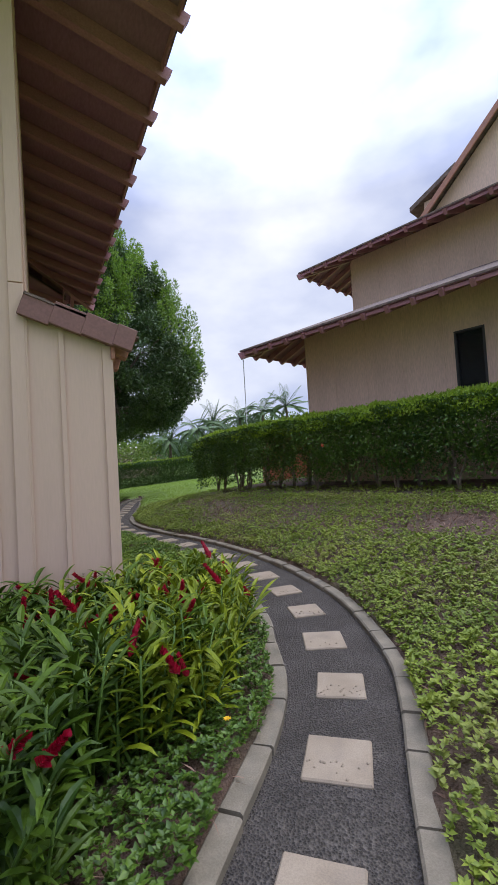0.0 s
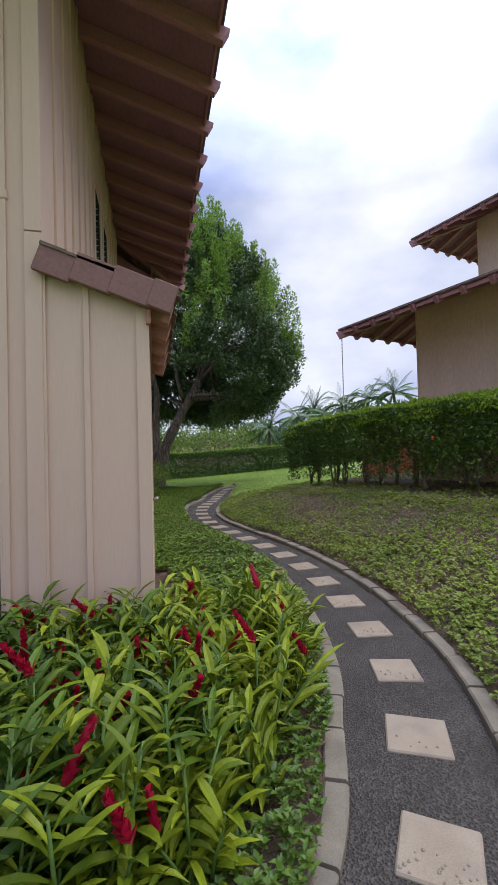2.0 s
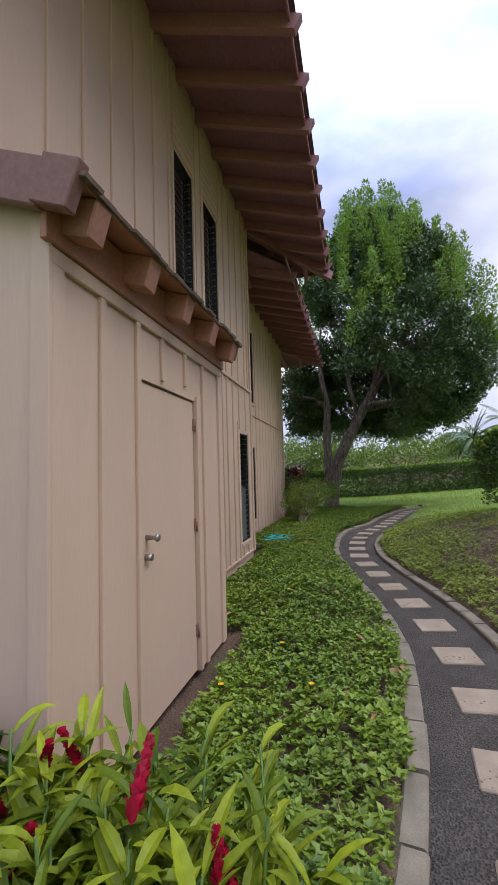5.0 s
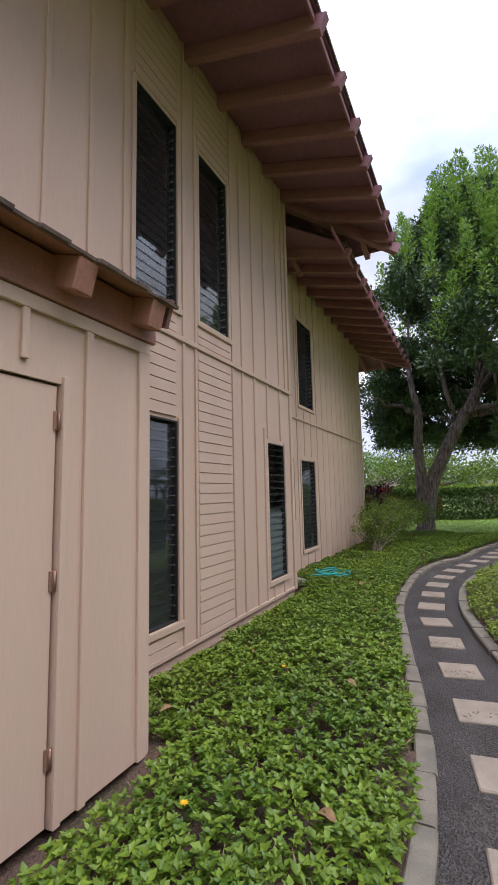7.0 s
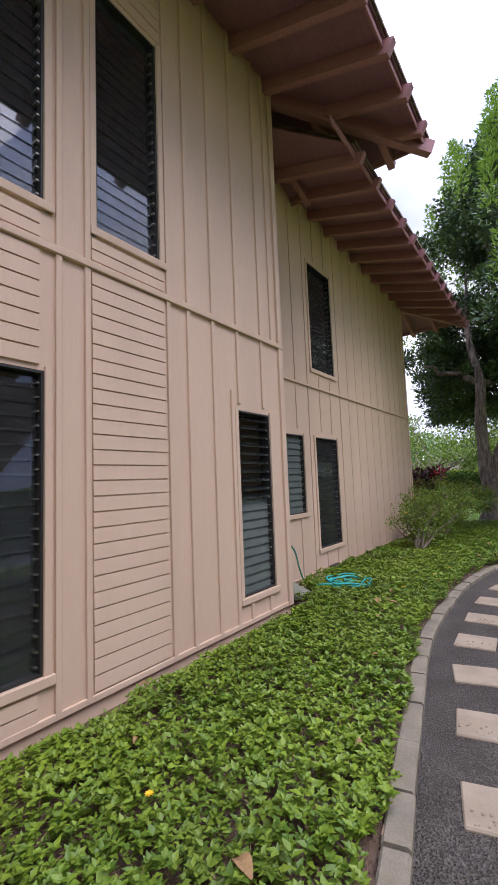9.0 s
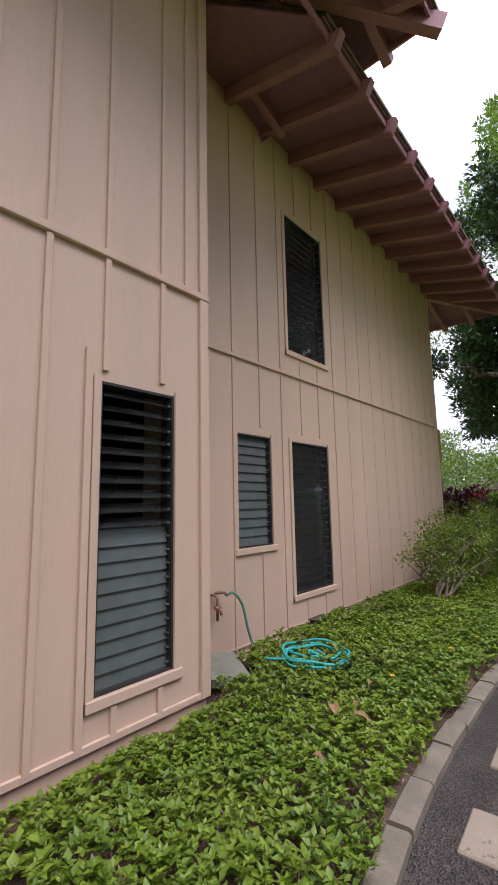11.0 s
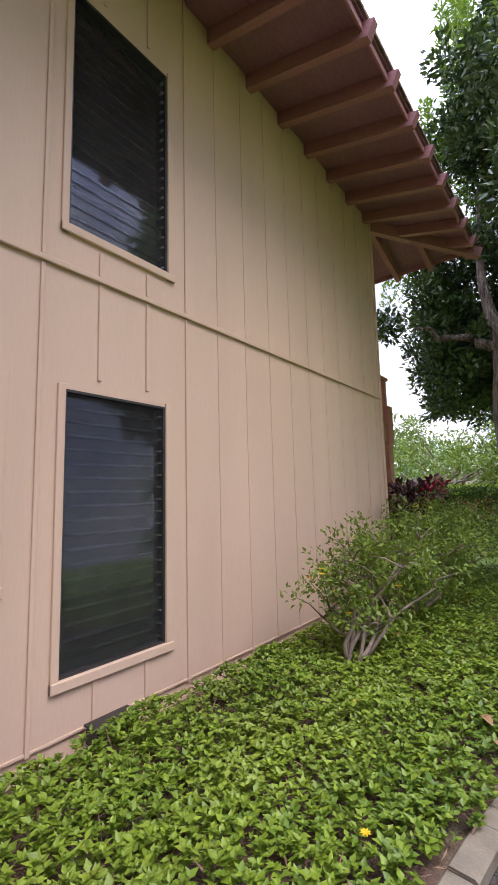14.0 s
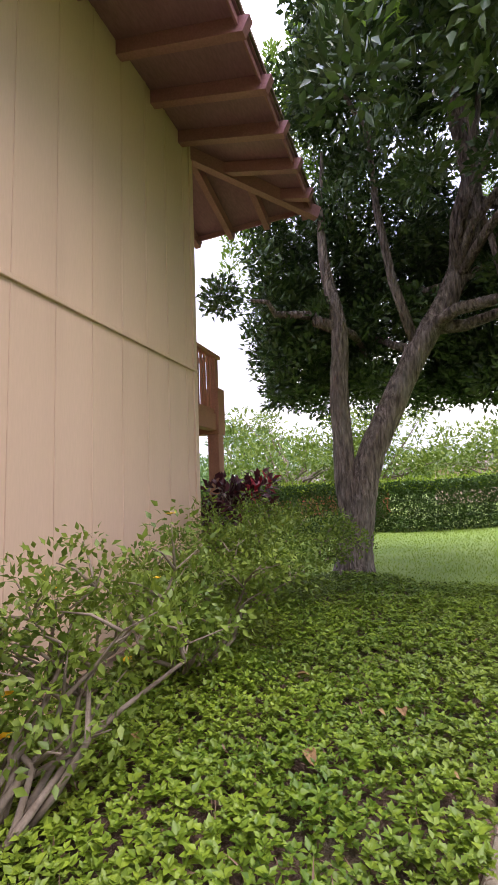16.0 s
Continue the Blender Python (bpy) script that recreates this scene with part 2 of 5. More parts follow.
M_GLASS = glass_mat("clear_louvre_glass", (0.42, 0.46, 0.46), 0.02, 0.95)
M_FROST = glass_mat("obscure_louvre_glass", (0.10, 0.118, 0.105), 0.35, 0.0)
M_FROST.node_tree.nodes["Principled BSDF"].inputs["Specular IOR Level"].default_value = 0.3
M_SCREEN = mat("insect_screen", (0.03, 0.029, 0.027), (0.045, 0.043, 0.04), 0.7, 4, 0.1, 300, spec=0.2)
_n, _l = M_SCREEN.node_tree.nodes, M_SCREEN.node_tree.links
_t, _x = _n.new("ShaderNodeBsdfTransparent"), _n.new("ShaderNodeMixShader")
_x.inputs[0].default_value = 0.13
_l.new(_t.outputs[0], _x.inputs[1])
_l.new(_n["Principled BSDF"].outputs[0], _x.inputs[2])
_l.new(_x.outputs[0], _n["Material Output"].inputs[0])


# ---- mesh helpers ----
def box(bm, x0, y0, z0, x1, y1, z1, m=None, bevel=0.0):
    """Adds a box between two corners, placed by m, with bevelled edges."""
    v = [bm.verts.new((x, y, z)) for x in (x0, x1) for y in (y0, y1) for z in (z0, z1)]
    fs = [bm.faces.new([v[i] for i in f]) for f in ((0, 1, 3, 2), (4, 6, 7, 5), (0, 4, 5, 1), (2, 3, 7, 6), (0, 2, 6, 4), (1, 5, 7, 3))]
    if bevel:
        r = bmesh.ops.bevel(bm, geom=list({e for f in fs for e in f.edges}), offset=bevel, segments=1, affect="EDGES")
        v = list({w for f in r["faces"] for w in f.verts} | {w for w in v if w.is_valid})
    if m is not None:
        bmesh.ops.transform(bm, matrix=m, verts=v)
    return v


def part(name, bm, material, parent=None, label=""):
    me = bpy.data.meshes.new(name)
    if isinstance(bm, bpy.types.Mesh):
        me = bm
    else:
        bmesh.ops.recalc_face_normals(bm, faces=bm.faces)
        bm.to_mesh(me)
        bm.free()
    if material and not me.materials:
        me.materials.append(material)
    ob = new(name, me)
    if parent:
        ob.parent = parent
    if label:
        ob["label"] = label
    return ob


def boxpart(name, a, b, material, parent=None, label="", bevel=0.004, m=None):
    bm = bmesh.new()
    box(bm, *a, *b, m, bevel)
    return part(name, bm, material, parent, label)


def tube(bm, pts, radii, seg=8, cap=True, rough=0.0, rng=None):
    """A bent, tapered tube through points."""
    pts = [Vector(p) for p in pts]
    rings = []
    for i, p in enumerate(pts):
        d = (pts[min(i + 1, len(pts) - 1)] - pts[max(i - 1, 0)]).normalized()
        a = d.orthogonal() if i == 0 else (prev - d * prev.dot(d))
        a.normalize()
        prev = a
        c = d.cross(a)
        r = radii[i] if not isinstance(radii, (int, float)) else radii
        ring = []
        for k in range(seg):
            w = 2 * math.pi * k / seg
            q = r * (1 + (rng.uniform(-rough, rough) if rng else 0))
            ring.append(bm.verts.new(p + (a * math.cos(w) + c * math.sin(w)) * q))
        rings.append(ring)
    for r0, r1 in zip(rings, rings[1:]):
        for k in range(seg):
            bm.faces.new((r0[k], r0[(k + 1) % seg], r1[(k + 1) % seg], r1[k])).smooth = True
    if cap:
        bm.faces.new(rings[0][::-1])
        bm.faces.new(rings[-1])


def curve_pts(pts, n=8):
    """Catmull-Rom points through a polyline."""
    p = [np.array(q, float) for q in pts]
    p = [2 * p[0] - p[1], *p, 2 * p[-1] - p[-2]]
    out = []
    for i in range(1, len(p) - 2):
        for k in range(n):
            t = k / n
            out.append(0.5 * (2 * p[i] + (p[i + 1] - p[i - 1]) * t + (2 * p[i - 1] - 5 * p[i] + 4 * p[i + 1] - p[i + 2]) * t * t + (3 * p[i] - p[i - 1] - 3 * p[i + 1] + p[i + 2]) * t ** 3))
    out.append(p[-2])
    return out


def leaf_mesh(name, P, D, U, L, W, fold=0.25, droop=0.12, simple=False):
    """Many folded, drooping leaves in one mesh. P base points, D directions, U rough up vectors, L lengths, W widths."""
    D = D / np.linalg.norm(D, axis=1, keepdims=True)
    S = np.cross(D, U)
    S /= np.linalg.norm(S, axis=1, keepdims=True) + 1e-9
    N = np.cross(S, D)
    L, W = L[:, None], W[:, None]
    n = len(P)
    V = np.empty((n, 6, 3))
    V[:, 0] = P
    V[:, 1] = P + D * L * 0.38 + S * W * 0.5 + N * W * fold
    V[:, 2] = P + D * L * 0.38 - S * W * 0.5 + N * W * fold
    V[:, 3] = P + D * L * 0.45
    V[:, 4] = P + D * L * 0.97 - N * L * droop
    V[:, 5] = P + D * L * 0.45
    V = V[:, :5]
    base = (np.arange(n) * 5)[:, None]
    if simple:
        V = np.ascontiguousarray(V[:, [0, 1, 2, 4]])
        base = (np.arange(n) * 4)[:, None]
        F = np.concatenate([base + np.array([[0, 1, 3]]), base + np.array([[0, 3, 2]])], axis=1).reshape(-1, 3)
    else:
        F = np.concatenate([base + np.array([[0, 1, 3]]), base + np.array([[0, 3, 2]]), base + np.array([[1, 4, 3]]), base + np.array([[3, 4, 2]])], axis=1).reshape(-1, 3)
    me = bpy.data.meshes.new(name)
    me.vertices.add(V.shape[0] * V.shape[1])
    me.vertices.foreach_set("co", V.astype(np.float32).ravel())
    me.loops.add(F.size)
    me.loops.foreach_set("vertex_index", F.astype(np.int32).ravel())
    me.polygons.add(len(F))
    me.polygons.foreach_set("loop_start", np.arange(0, F.size, 3, dtype=np.int32))
    me.update(calc_edges=True)
    me.validate()
    return me


RNG = np.random.default_rng(7)


def rdirs(n, up=0.3):
    d = RNG.normal(size=(n, 3))
    d[:, 2] += up
    return d / np.linalg.norm(d, axis=1, keepdims=True)


# ---- plan of the path and the height of the ground ----
LEFT = [(-3.4, -2.2), (-2.1, -1.0), (-0.95, 0.25), (-0.1, 1.05), (0.58, 1.73), (1.07, 2.23), (1.43, 2.73), (1.67, 3.3), (1.9, 3.87), (2.1, 4.7), (2.22, 5.6), (2.27, 6.6), (2.22, 7.38), (2.08, 8.22), (1.9, 9.1), (1.56, 10.9), (1.48, 12.2), (1.5, 13.4), (1.7, 14.7), (2.2, 15.95), (2.5, 17.3), (2.95, 18.7), (3.7, 20.7), (5.2, 22.6)]
RIGHT = [(-2.3, -3.4), (-1.0, -2.0), (0.1, -0.5), (0.78, 0.65), (1.22, 1.19), (1.57, 1.61), (2.03, 2.14), (2.4, 2.7), (2.91, 4.02), (3.13, 5.75), (3.04, 7.63), (2.72, 9.22), (2.4, 10.7), (2.3, 11.9), (2.42, 13.3), (2.85, 14.9), (3.25, 16.4), (3.55, 17.6), (4.3, 20.3), (5.9, 21.9)]
LC, RC = curve_pts(LEFT, 8), curve_pts(RIGHT, 8)
LY, LX = np.array([p[1] for p in LC]), np.array([p[0] for p in LC])
RY, RX = np.array([p[1] for p in RC]), np.array([p[0] for p in RC])


def smooth(t):
    t = np.clip(t, 0, 1)
    return t * t * (3 - 2 * t)


def ground_z(x, y):
    x, y = np.asarray(x, float), np.asarray(y, float)
    xl, xr = np.interp(y, LY, LX), np.interp(y, RY, RX)
    d = np.clip(x - xr - 0.1, 0, None)
    bank = 0.95 * (1 - np.exp(-d * 0.30)) * (1 - smooth((y - 13.0) / 7.0))
    lawn = 0.05 * np.clip(x - 2.5, 0, 30) * smooth((y - 13) / 8)
    z = bank + lawn
    hx = np.where(y < 6.9, 0.62, np.where(y < 11.36, -0.08, -0.70))
    z = z - np.where(y < 11.36, 0.10, 0.17) * smooth((hx + 0.36 - x) / 0.22) * ((y > 4.6) & (y < 19.2))
    inside = (x > xl) & (x < xr) & (y < 22.2) & (y > -3)
    return np.where(inside, -0.14, z - 0.02)


def gz(x, y):
    return float(ground_z(x, y))


# ---- ground ----
def axis_lines(a, b, step, far):
    mid = list(np.arange(a, b + 1e-6, step))
    lo = [a - s for s in (0.5, 1.2, 2.5, 4.5, 8, 14, 25, 60, 200, far)][::-1]
    hi = [b + s for s in (0.5, 1.2, 2.5, 4.5, 8, 14, 25, 60, 200, far)]
    return lo + mid + hi


gxs, gys = axis_lines(-2.0, 9.0, 0.14, 1500), axis_lines(-3.5, 30.0, 0.2, 1500)
GX, GY = np.meshgrid(gxs, gys)
GZ = ground_z(GX, GY)
gv = np.stack([GX, GY, GZ], -1).reshape(-1, 3)
nx = len(gxs)
gf = [(j * nx + i, j * nx + i + 1, (j + 1) * nx + i + 1, (j + 1) * nx + i) for j in range(len(gys) - 1) for i in range(nx - 1)]
gme = bpy.data.meshes.new("ground")
gme.from_pydata(gv.tolist(), [], gf)
gme.materials.append(M_SOIL)
gme.materials.append(M_LAWN)


def is_bed(x, y):
    """Planted beds: beside the house up to the path, and the bank up to the tall hedge."""
    x, y = np.asarray(x, float), np.asarray(y, float)
    xl, xr = np.interp(y, LY, LX), np.interp(y, RY, RX)
    left = (x < xl + 0.2) & (y < 20.9 + 0.35 * np.sin(x * 1.7)) & (x > -6) & (y > 0.4) & ((x > -2.3) | (y > 4.2))
    right = (x > xr - 0.2) & (y < 16.3 - 0.55 * (x - 3) + 0.3 * np.sin(x * 2)) & (x < 12) & (y > -1.7)
    return left | right | ((x > xl) & (x < xr) & (y < 22))


cx, cy = (GX[:-1, :-1] + GX[1:, 1:]) / 2, (GY[:-1, :-1] + GY[1:, 1:]) / 2
gme.polygons.foreach_set("material_index", np.where(is_bed(cx, cy), 0, 1).astype(np.int32).ravel())
gme.polygons.foreach_set("use_smooth", np.ones(len(gf), bool))
ground = new("ground", gme)
tagged(ground, "brown planted soil and bright green mown lawn", "ground", kind="structure")


# ---- path: asphalt strip, curb blocks, stepping pavers ----
def resample(pts, step):
    pts = [np.array(p) for p in pts]
    s = np.concatenate([[0], np.cumsum([np.linalg.norm(b - a) for a, b in zip(pts, pts[1:])])])
    q = np.arange(0, s[-1], step)
    return np.stack([np.interp(q, s, [p[i] for p in pts]) for i in (0, 1)], 1)


A, B = resample(LC, 0.1), resample(RC, 0.1)
k = 260
ia, ib = np.linspace(0, len(A) - 1, k), np.linspace(0, len(B) - 1, k)
PA = np.stack([np.interp(ia, np.arange(len(A)), A[:, i]) for i in (0, 1)], 1)
# pair each left point with the nearest right point, kept in order
near = np.maximum.accumulate([int(np.argmin(((B - p) ** 2).sum(1))) for p in PA])
near = np.convolve(np.pad(near, 6, mode="edge"), np.ones(13) / 13, mode="valid")
PB = np.stack([np.interp(near, np.arange(len(B)), B[:, i]) for i in (0, 1)], 1)
bm = bmesh.new()
rows_ = []
for a, b in zip(PA, PB):
    rows_.append([bm.verts.new((*(a + (b - a) * t), -0.07 + 0.012 * math.sin(math.pi * t))) for t in (0, 0.25, 0.5, 0.75, 1)])
for r0, r1 in zip(rows_, rows_[1:]):
    for i in range(4):
        bm.faces.new((r0[i], r0[i + 1], r1[i + 1], r1[i])).smooth = True
path = part("path", bm, M_ASPHALT)
tagged(path, "winding dark asphalt garden path with stepping pavers", "path", kind="structure")


def curb(points, name, seed):
    rng = random.Random(seed)
    ob = new(name)
    tagged(ob, "low worn concrete block curb along the path", "curb", kind="structure")
    q = resample(points, 0.02)
    i = 0
    while i < len(q) - 12:
        n = rng.randint(17, 24)
        seg = q[i:i + n]
        if len(seg) < 6:
            break
        bm = bmesh.new()
        rings = []
        top = -0.012 + rng.uniform(-0.008, 0.008)
        off = rng.uniform(-0.006, 0.006)
        for j in range(4):
            p = seg[int(j * (len(seg) - 1) / 3)]
            u = seg[min(int(j * (len(seg) - 1) / 3) + 2, len(seg) - 1)] - seg[max(int(j * (len(seg) - 1) / 3) - 2, 0)]
            u = u / np.linalg.norm(u)
            nrm = np.array((-u[1], u[0]))
            rings.append([bm.verts.new((*(p + nrm * (w + off)), z)) for w, z in ((-0.06, -0.2), (-0.06, top - 0.012), (-0.048, top), (0.048, top), (0.06, top - 0.012), (0.06, -0.2))])
        for r0, r1 in zip(rings, rings[1:]):
            for m in range(5):
                bm.faces.new((r0[m], r0[m + 1], r1[m + 1], r1[m]))
        bm.faces.new(rings[0])
        bm.faces.new(rings[-1][::-1])
        part("curb_block", bm, M_CURB, ob)
        i += n
    return ob


curb(LC, "curb_house_side", 3)
curb(RC, "curb_bank_side", 4)

mid = resample([(a + b) / 2 for a, b in zip(PA, PB)], 0.02)
i0 = int(np.argmin(((mid - np.array((1.32, 1.92))) ** 2).sum(1)))
prng = random.Random(5)
for idx in range(i0 % 37, len(mid) - 20, 37):
    p, u = mid[idx], mid[min(idx + 5, len(mid) - 1)] - mid[max(idx - 5, 0)]
    bm = bmesh.new()
    s = 0.165 + prng.uniform(-0.008, 0.008)
    box(bm, -s, -s, -0.06, s, s, 0.0, None, 0.008)
    for q in range(prng.choice((3, 14, 20, 5))):
        w = (prng.uniform(-s * 0.9, s * 0.9), prng.uniform(-s * 0.9, -0.02))
        bmesh.ops.create_icosphere(bm, subdivisions=1, radius=prng.uniform(0.005, 0.011), matrix=Matrix.Translation((*w, 0.0)))
    st = part("stepping_paver", bm, M_STONE, path)
    st.matrix_local = pose(p[0], p[1], -0.044, prng.uniform(-0.5, 0.5), prng.uniform(-0.5, 0.5), math.degrees(math.atan2(u[1], u[0])) - 90 + prng.uniform(-4, 4))


# ---- house ----
def wall_cells(name, u0, u1, z0, z1, holes, place, thick=0.14, material=M_WALL, label="tan painted board wall", kind="structure"):
    """A wall with openings, in its own frame: u along, depth inward (+), z up."""
    bm = bmesh.new()
    us = sorted({u0, u1, *[h[0] for h in holes], *[h[1] for h in holes]})
    zs = sorted({z0, z1, *[h[2] for h in holes], *[h[3] for h in holes]})
    for a, b in zip(us, us[1:]):
        for c, d in zip(zs, zs[1:]):
            um, zm = (a + b) / 2, (c + d) / 2
            if not any(h[0] < um < h[1] and h[2] < zm < h[3] for h in holes):
                box(bm, a, 0, c, b, thick, d)
    bmesh.ops.remove_doubles(bm, verts=bm.verts, dist=1e-5)
    bm.verts.index_update()
    dup = {}
    for f in bm.faces:
        dup.setdefault(tuple(sorted(v.index for v in f.verts)), []).append(f)
    bmesh.ops.delete(bm, geom=[f for fs in dup.values() if len(fs) > 1 for f in fs], context="FACES_ONLY")
    ob = part(name, bm, material)
    ob.matrix_world = place
    if kind == "structure":
        tagged(ob, label, "wall", kind="structure")
    return ob


def unit_box(name, sx, sy, sz, material, bevel=0.004):
    bm = bmesh.new()
    box(bm, -sx / 2, -sy / 2, 0, sx / 2, sy / 2, sz, None, bevel)
    bmesh.ops.recalc_face_normals(bm, faces=bm.faces)
    me = bpy.data.meshes.new(name)
    bm.to_mesh(me)
    bm.free()
    me.materials.append(material)
    return me


def batten(parent, u, z0, z1, w=0.045, d=0.022, material=M_WALL):
    return boxpart("batten", (u - w / 2, -d, z0), (u + w / 2, 0.001, z1), material, parent, bevel=0.003)


def rail(parent, u0, u1, z, h=0.06, d=0.035, name="belt_rail"):
    return boxpart(name, (u0, -d, z - h / 2), (u1, 0.001, z + h / 2), M_WALL, parent, bevel=0.006)


def siding(parent, u0, u1, z0, z1, pitch=0.114):
    """Flush horizontal boards with narrow open joints."""
    n = max(1, round((z1 - z0) / pitch))
    p = (z1 - z0) / n
    bm = bmesh.new()
    prof = ((0.001, 0.0), (0.001, 0.006), (-0.017, 0.009), (-0.013, p - 0.002), (0.001, p))
    vs = [bm.verts.new((u, y, z)) for u in (u0, u1) for y, z in prof]
    for i in range(5):
        j = (i + 1) % 5
        bm.faces.new((vs[i], vs[j], vs[5 + j], vs[5 + i]))
    bm.faces.new(vs[:5])
    bm.faces.new(vs[:4:-1])
    bmesh.ops.recalc_face_normals(bm, faces=bm.faces)
    me = bpy.data.meshes.new("siding_board")
    bm.to_mesh(me)
    bm.free()
    me.materials.append(M_WALL)
    for i in range(n):
        ob = part("siding_board", me, None, parent)
        ob.location = (0, 0, z0 + i * p)


def window(name, wall, u0, u1, z0, z1, style="clear", label=""):
    """A louvre window in a wall's frame: casing, dark lining, slats, clips."""
    ob = new(name)
    ob.matrix_world = wall.matrix_world @ Matrix.Translation(((u0 + u1) / 2, 0, z0))
    w, h = u1 - u0, z1 - z0
    tagged(ob, label or "tall louvre window with dark glass slats in tan casing", "window", kind="structure")
    bm = bmesh.new()
    c, d = 0.055, 0.02
    box(bm, -w / 2 - c, -d, -0.07, -w / 2, 0.02, h + 0.03, None, 0.003)
    box(bm, w / 2, -d, -0.07, w / 2 + c, 0.02, h + 0.03, None, 0.003)
    part("casing", bm, M_WALL, ob)
    boxpart("window_sill", (-w / 2 - c, -0.030, -0.07), (w / 2 + c + 0.02, 0.03, 0.0), M_WALL, ob, bevel=0.006)
    bm = bmesh.new()
    t = 0.018
    box(bm, -w / 2, 0.0, 0, -w / 2 + t, 0.13, h)
    box(bm, w / 2 - t, 0.0, 0, w / 2, 0.13, h)
    box(bm, -w / 2 + t, 0.002, h - t, w / 2 - t, 0.13, h)
    box(bm, -w / 2 + t, 0.002, 0, w / 2 - t, 0.13, t)
    part("window_frame", bm, M_DARK, ob, "dark metal frame")
    n = max(4, round((h - 2 * t) / 0.098))
    p = (h - 2 * t) / n
    def slat(material, tilt):
        bm = bmesh.new()
        box(bm, -w / 2 + t + 0.004, -0.003, -0.058, w / 2 - t - 0.004, 0.003, 0.058, pose(0, 0, 0, tilt, 0, 0))
        bmesh.ops.recalc_face_normals(bm, faces=bm.faces)
        me = bpy.data.meshes.new("glass_slat")
        bm.to_mesh(me)
        bm.free()
        me.materials.append(material)
        return me
    shut = slat(M_FROST if style in ("frost", "half") else M_GLASS, -12 if style in ("frost", "half") else -5)
    opened = slat(M_GLASS, -62)
    for i in range(n):
        lift = style == "half" and i >= n * 0.5
        s = part("glass_slat", opened if lift else shut, None, ob)
        s.location = (0, 0.055, t + p * (i + 0.5))
    if style in ("frost", "half"):
        boxpart("blind", (-w / 2 + t, 0.115, t), (w / 2 - t, 0.122, h - t if style == "frost" else h * 0.5), M_CURTAIN, ob, "pale grey blind")
    if style == "screen":
        boxpart("insect_screen", (-w / 2 + t, 0.012, t), (w / 2 - t, 0.014, h - t), M_SCREEN, ob, "dark insect screen")
    bm = bmesh.new()
    for i in range(n):
        box(bm, w / 2 - t - 0.02, 0.02, t + p * (i + 0.3), w / 2 - t, 0.09, t + p * (i + 0.42))
    part("louvre_clips", bm, M_METAL, ob)
    return ob


# walls run along +y; frame with u = y, depth = -x
def east_frame(x):
    return Matrix(((0, -1, 0, x), (1, 0, 0, 0), (0, 0, 1, 0), (0, 0, 0, 1)))


HA, HB = -0.08, -0.70
winA, winB = (7.54, 8.19, 3.47, 5.57), (8.61, 9.27, 3.47, 5.57)
winL, winC = (7.54, 8.20, 0.30, 2.27), (10.36, 10.98, 0.28, 2.25)
wall1 = wall_cells("wall_east_front", 4.50, 11.325, 0.0, 6.9, [winA, winB, winL, winC], east_frame(HA), label="tan board-and-batten house wall, two storeys")
window("window_1", wall1, *winA)
window("window_2", wall1, *winB)
window("window_3", wall1, *winL)
window("window_4", wall1, *winC, style="half", label="tall louvre window, upper slats open, lower slats shut")
for u in (4.85, 5.28, 5.71, 6.14, 6.57, 7.0, 7.40):
    batten(wall1, u, 3.18, 6.85)
for u in (8.30, 8.53, 9.36, 9.62, 9.98, 10.39, 10.86, 11.10):
    batten(wall1, u, 3.18, 6.85)
for u in (8.30, 8.53, 9.36, 9.62, 9.98):
    batten(wall1, u, 0.02, 3.12)
for u in (7.45,):
    batten(wall1, u, 0.05, 3.12, 0.08)
for u in (10.39, 10.86):
    batten(wall1, u, 2.32, 3.12)
batten(wall1, 10.27, 0.02, 2.45, 0.05)
for u in (10.50, 10.86):
    batten(wall1, u, 0.0, 0.2)
batten(wall1, 11.28, 0.0, 3.12, 0.09, 0.03)
batten(wall1, 11.28, 3.18, 6.85, 0.09, 0.03)
rail(wall1, 6.9, 11.335, 3.15)
rail(wall1, 7.0, 11.325, 0.02, 0.05, 0.02, "base_rail")
siding(wall1, 7.56, 8.16, 2.30, 3.11)
siding(wall1, 7.56, 8.16, 3.19, 3.375)
siding(wall1, 7.56, 8.16, 0.03, 0.21)
siding(wall1, 8.57, 9.31, 0.05, 3.11)
siding(wall1, 8.57, 9.31, 3.19, 3.375)
siding(wall1, 7.52, 8.20, 5.61, 6.8)
siding(wall1, 8.57, 9.31, 5.61, 6.8)

winD, winE, winF = (13.39, 14.32, 3.40, 5.35), (12.37, 12.97, 0.95, 2.20), (13.40, 14.29, 0.31, 2.20)
wall2 = wall_cells("wall_east_back", 11.325, 19.20, -0.05, 6.6, [winD, winE, winF], east_frame(HB), label="tan board-and-batten house wall, two storeys")
window("window_5", wall2, *winD, style="screen", label="wide upper louvre window behind dark screen")
window("window_6", wall2, *winE, style="frost", label="small louvre window with pale obscure glass slats")
window("window_7", wall2, *winF, style="screen", label="tall lower louvre window behind dark screen")
us = [11.93, 12.32, 12.79, 13.22, 13.66, 14.10, 14.54] + [14.98 + 0.44 * i for i in range(10)]
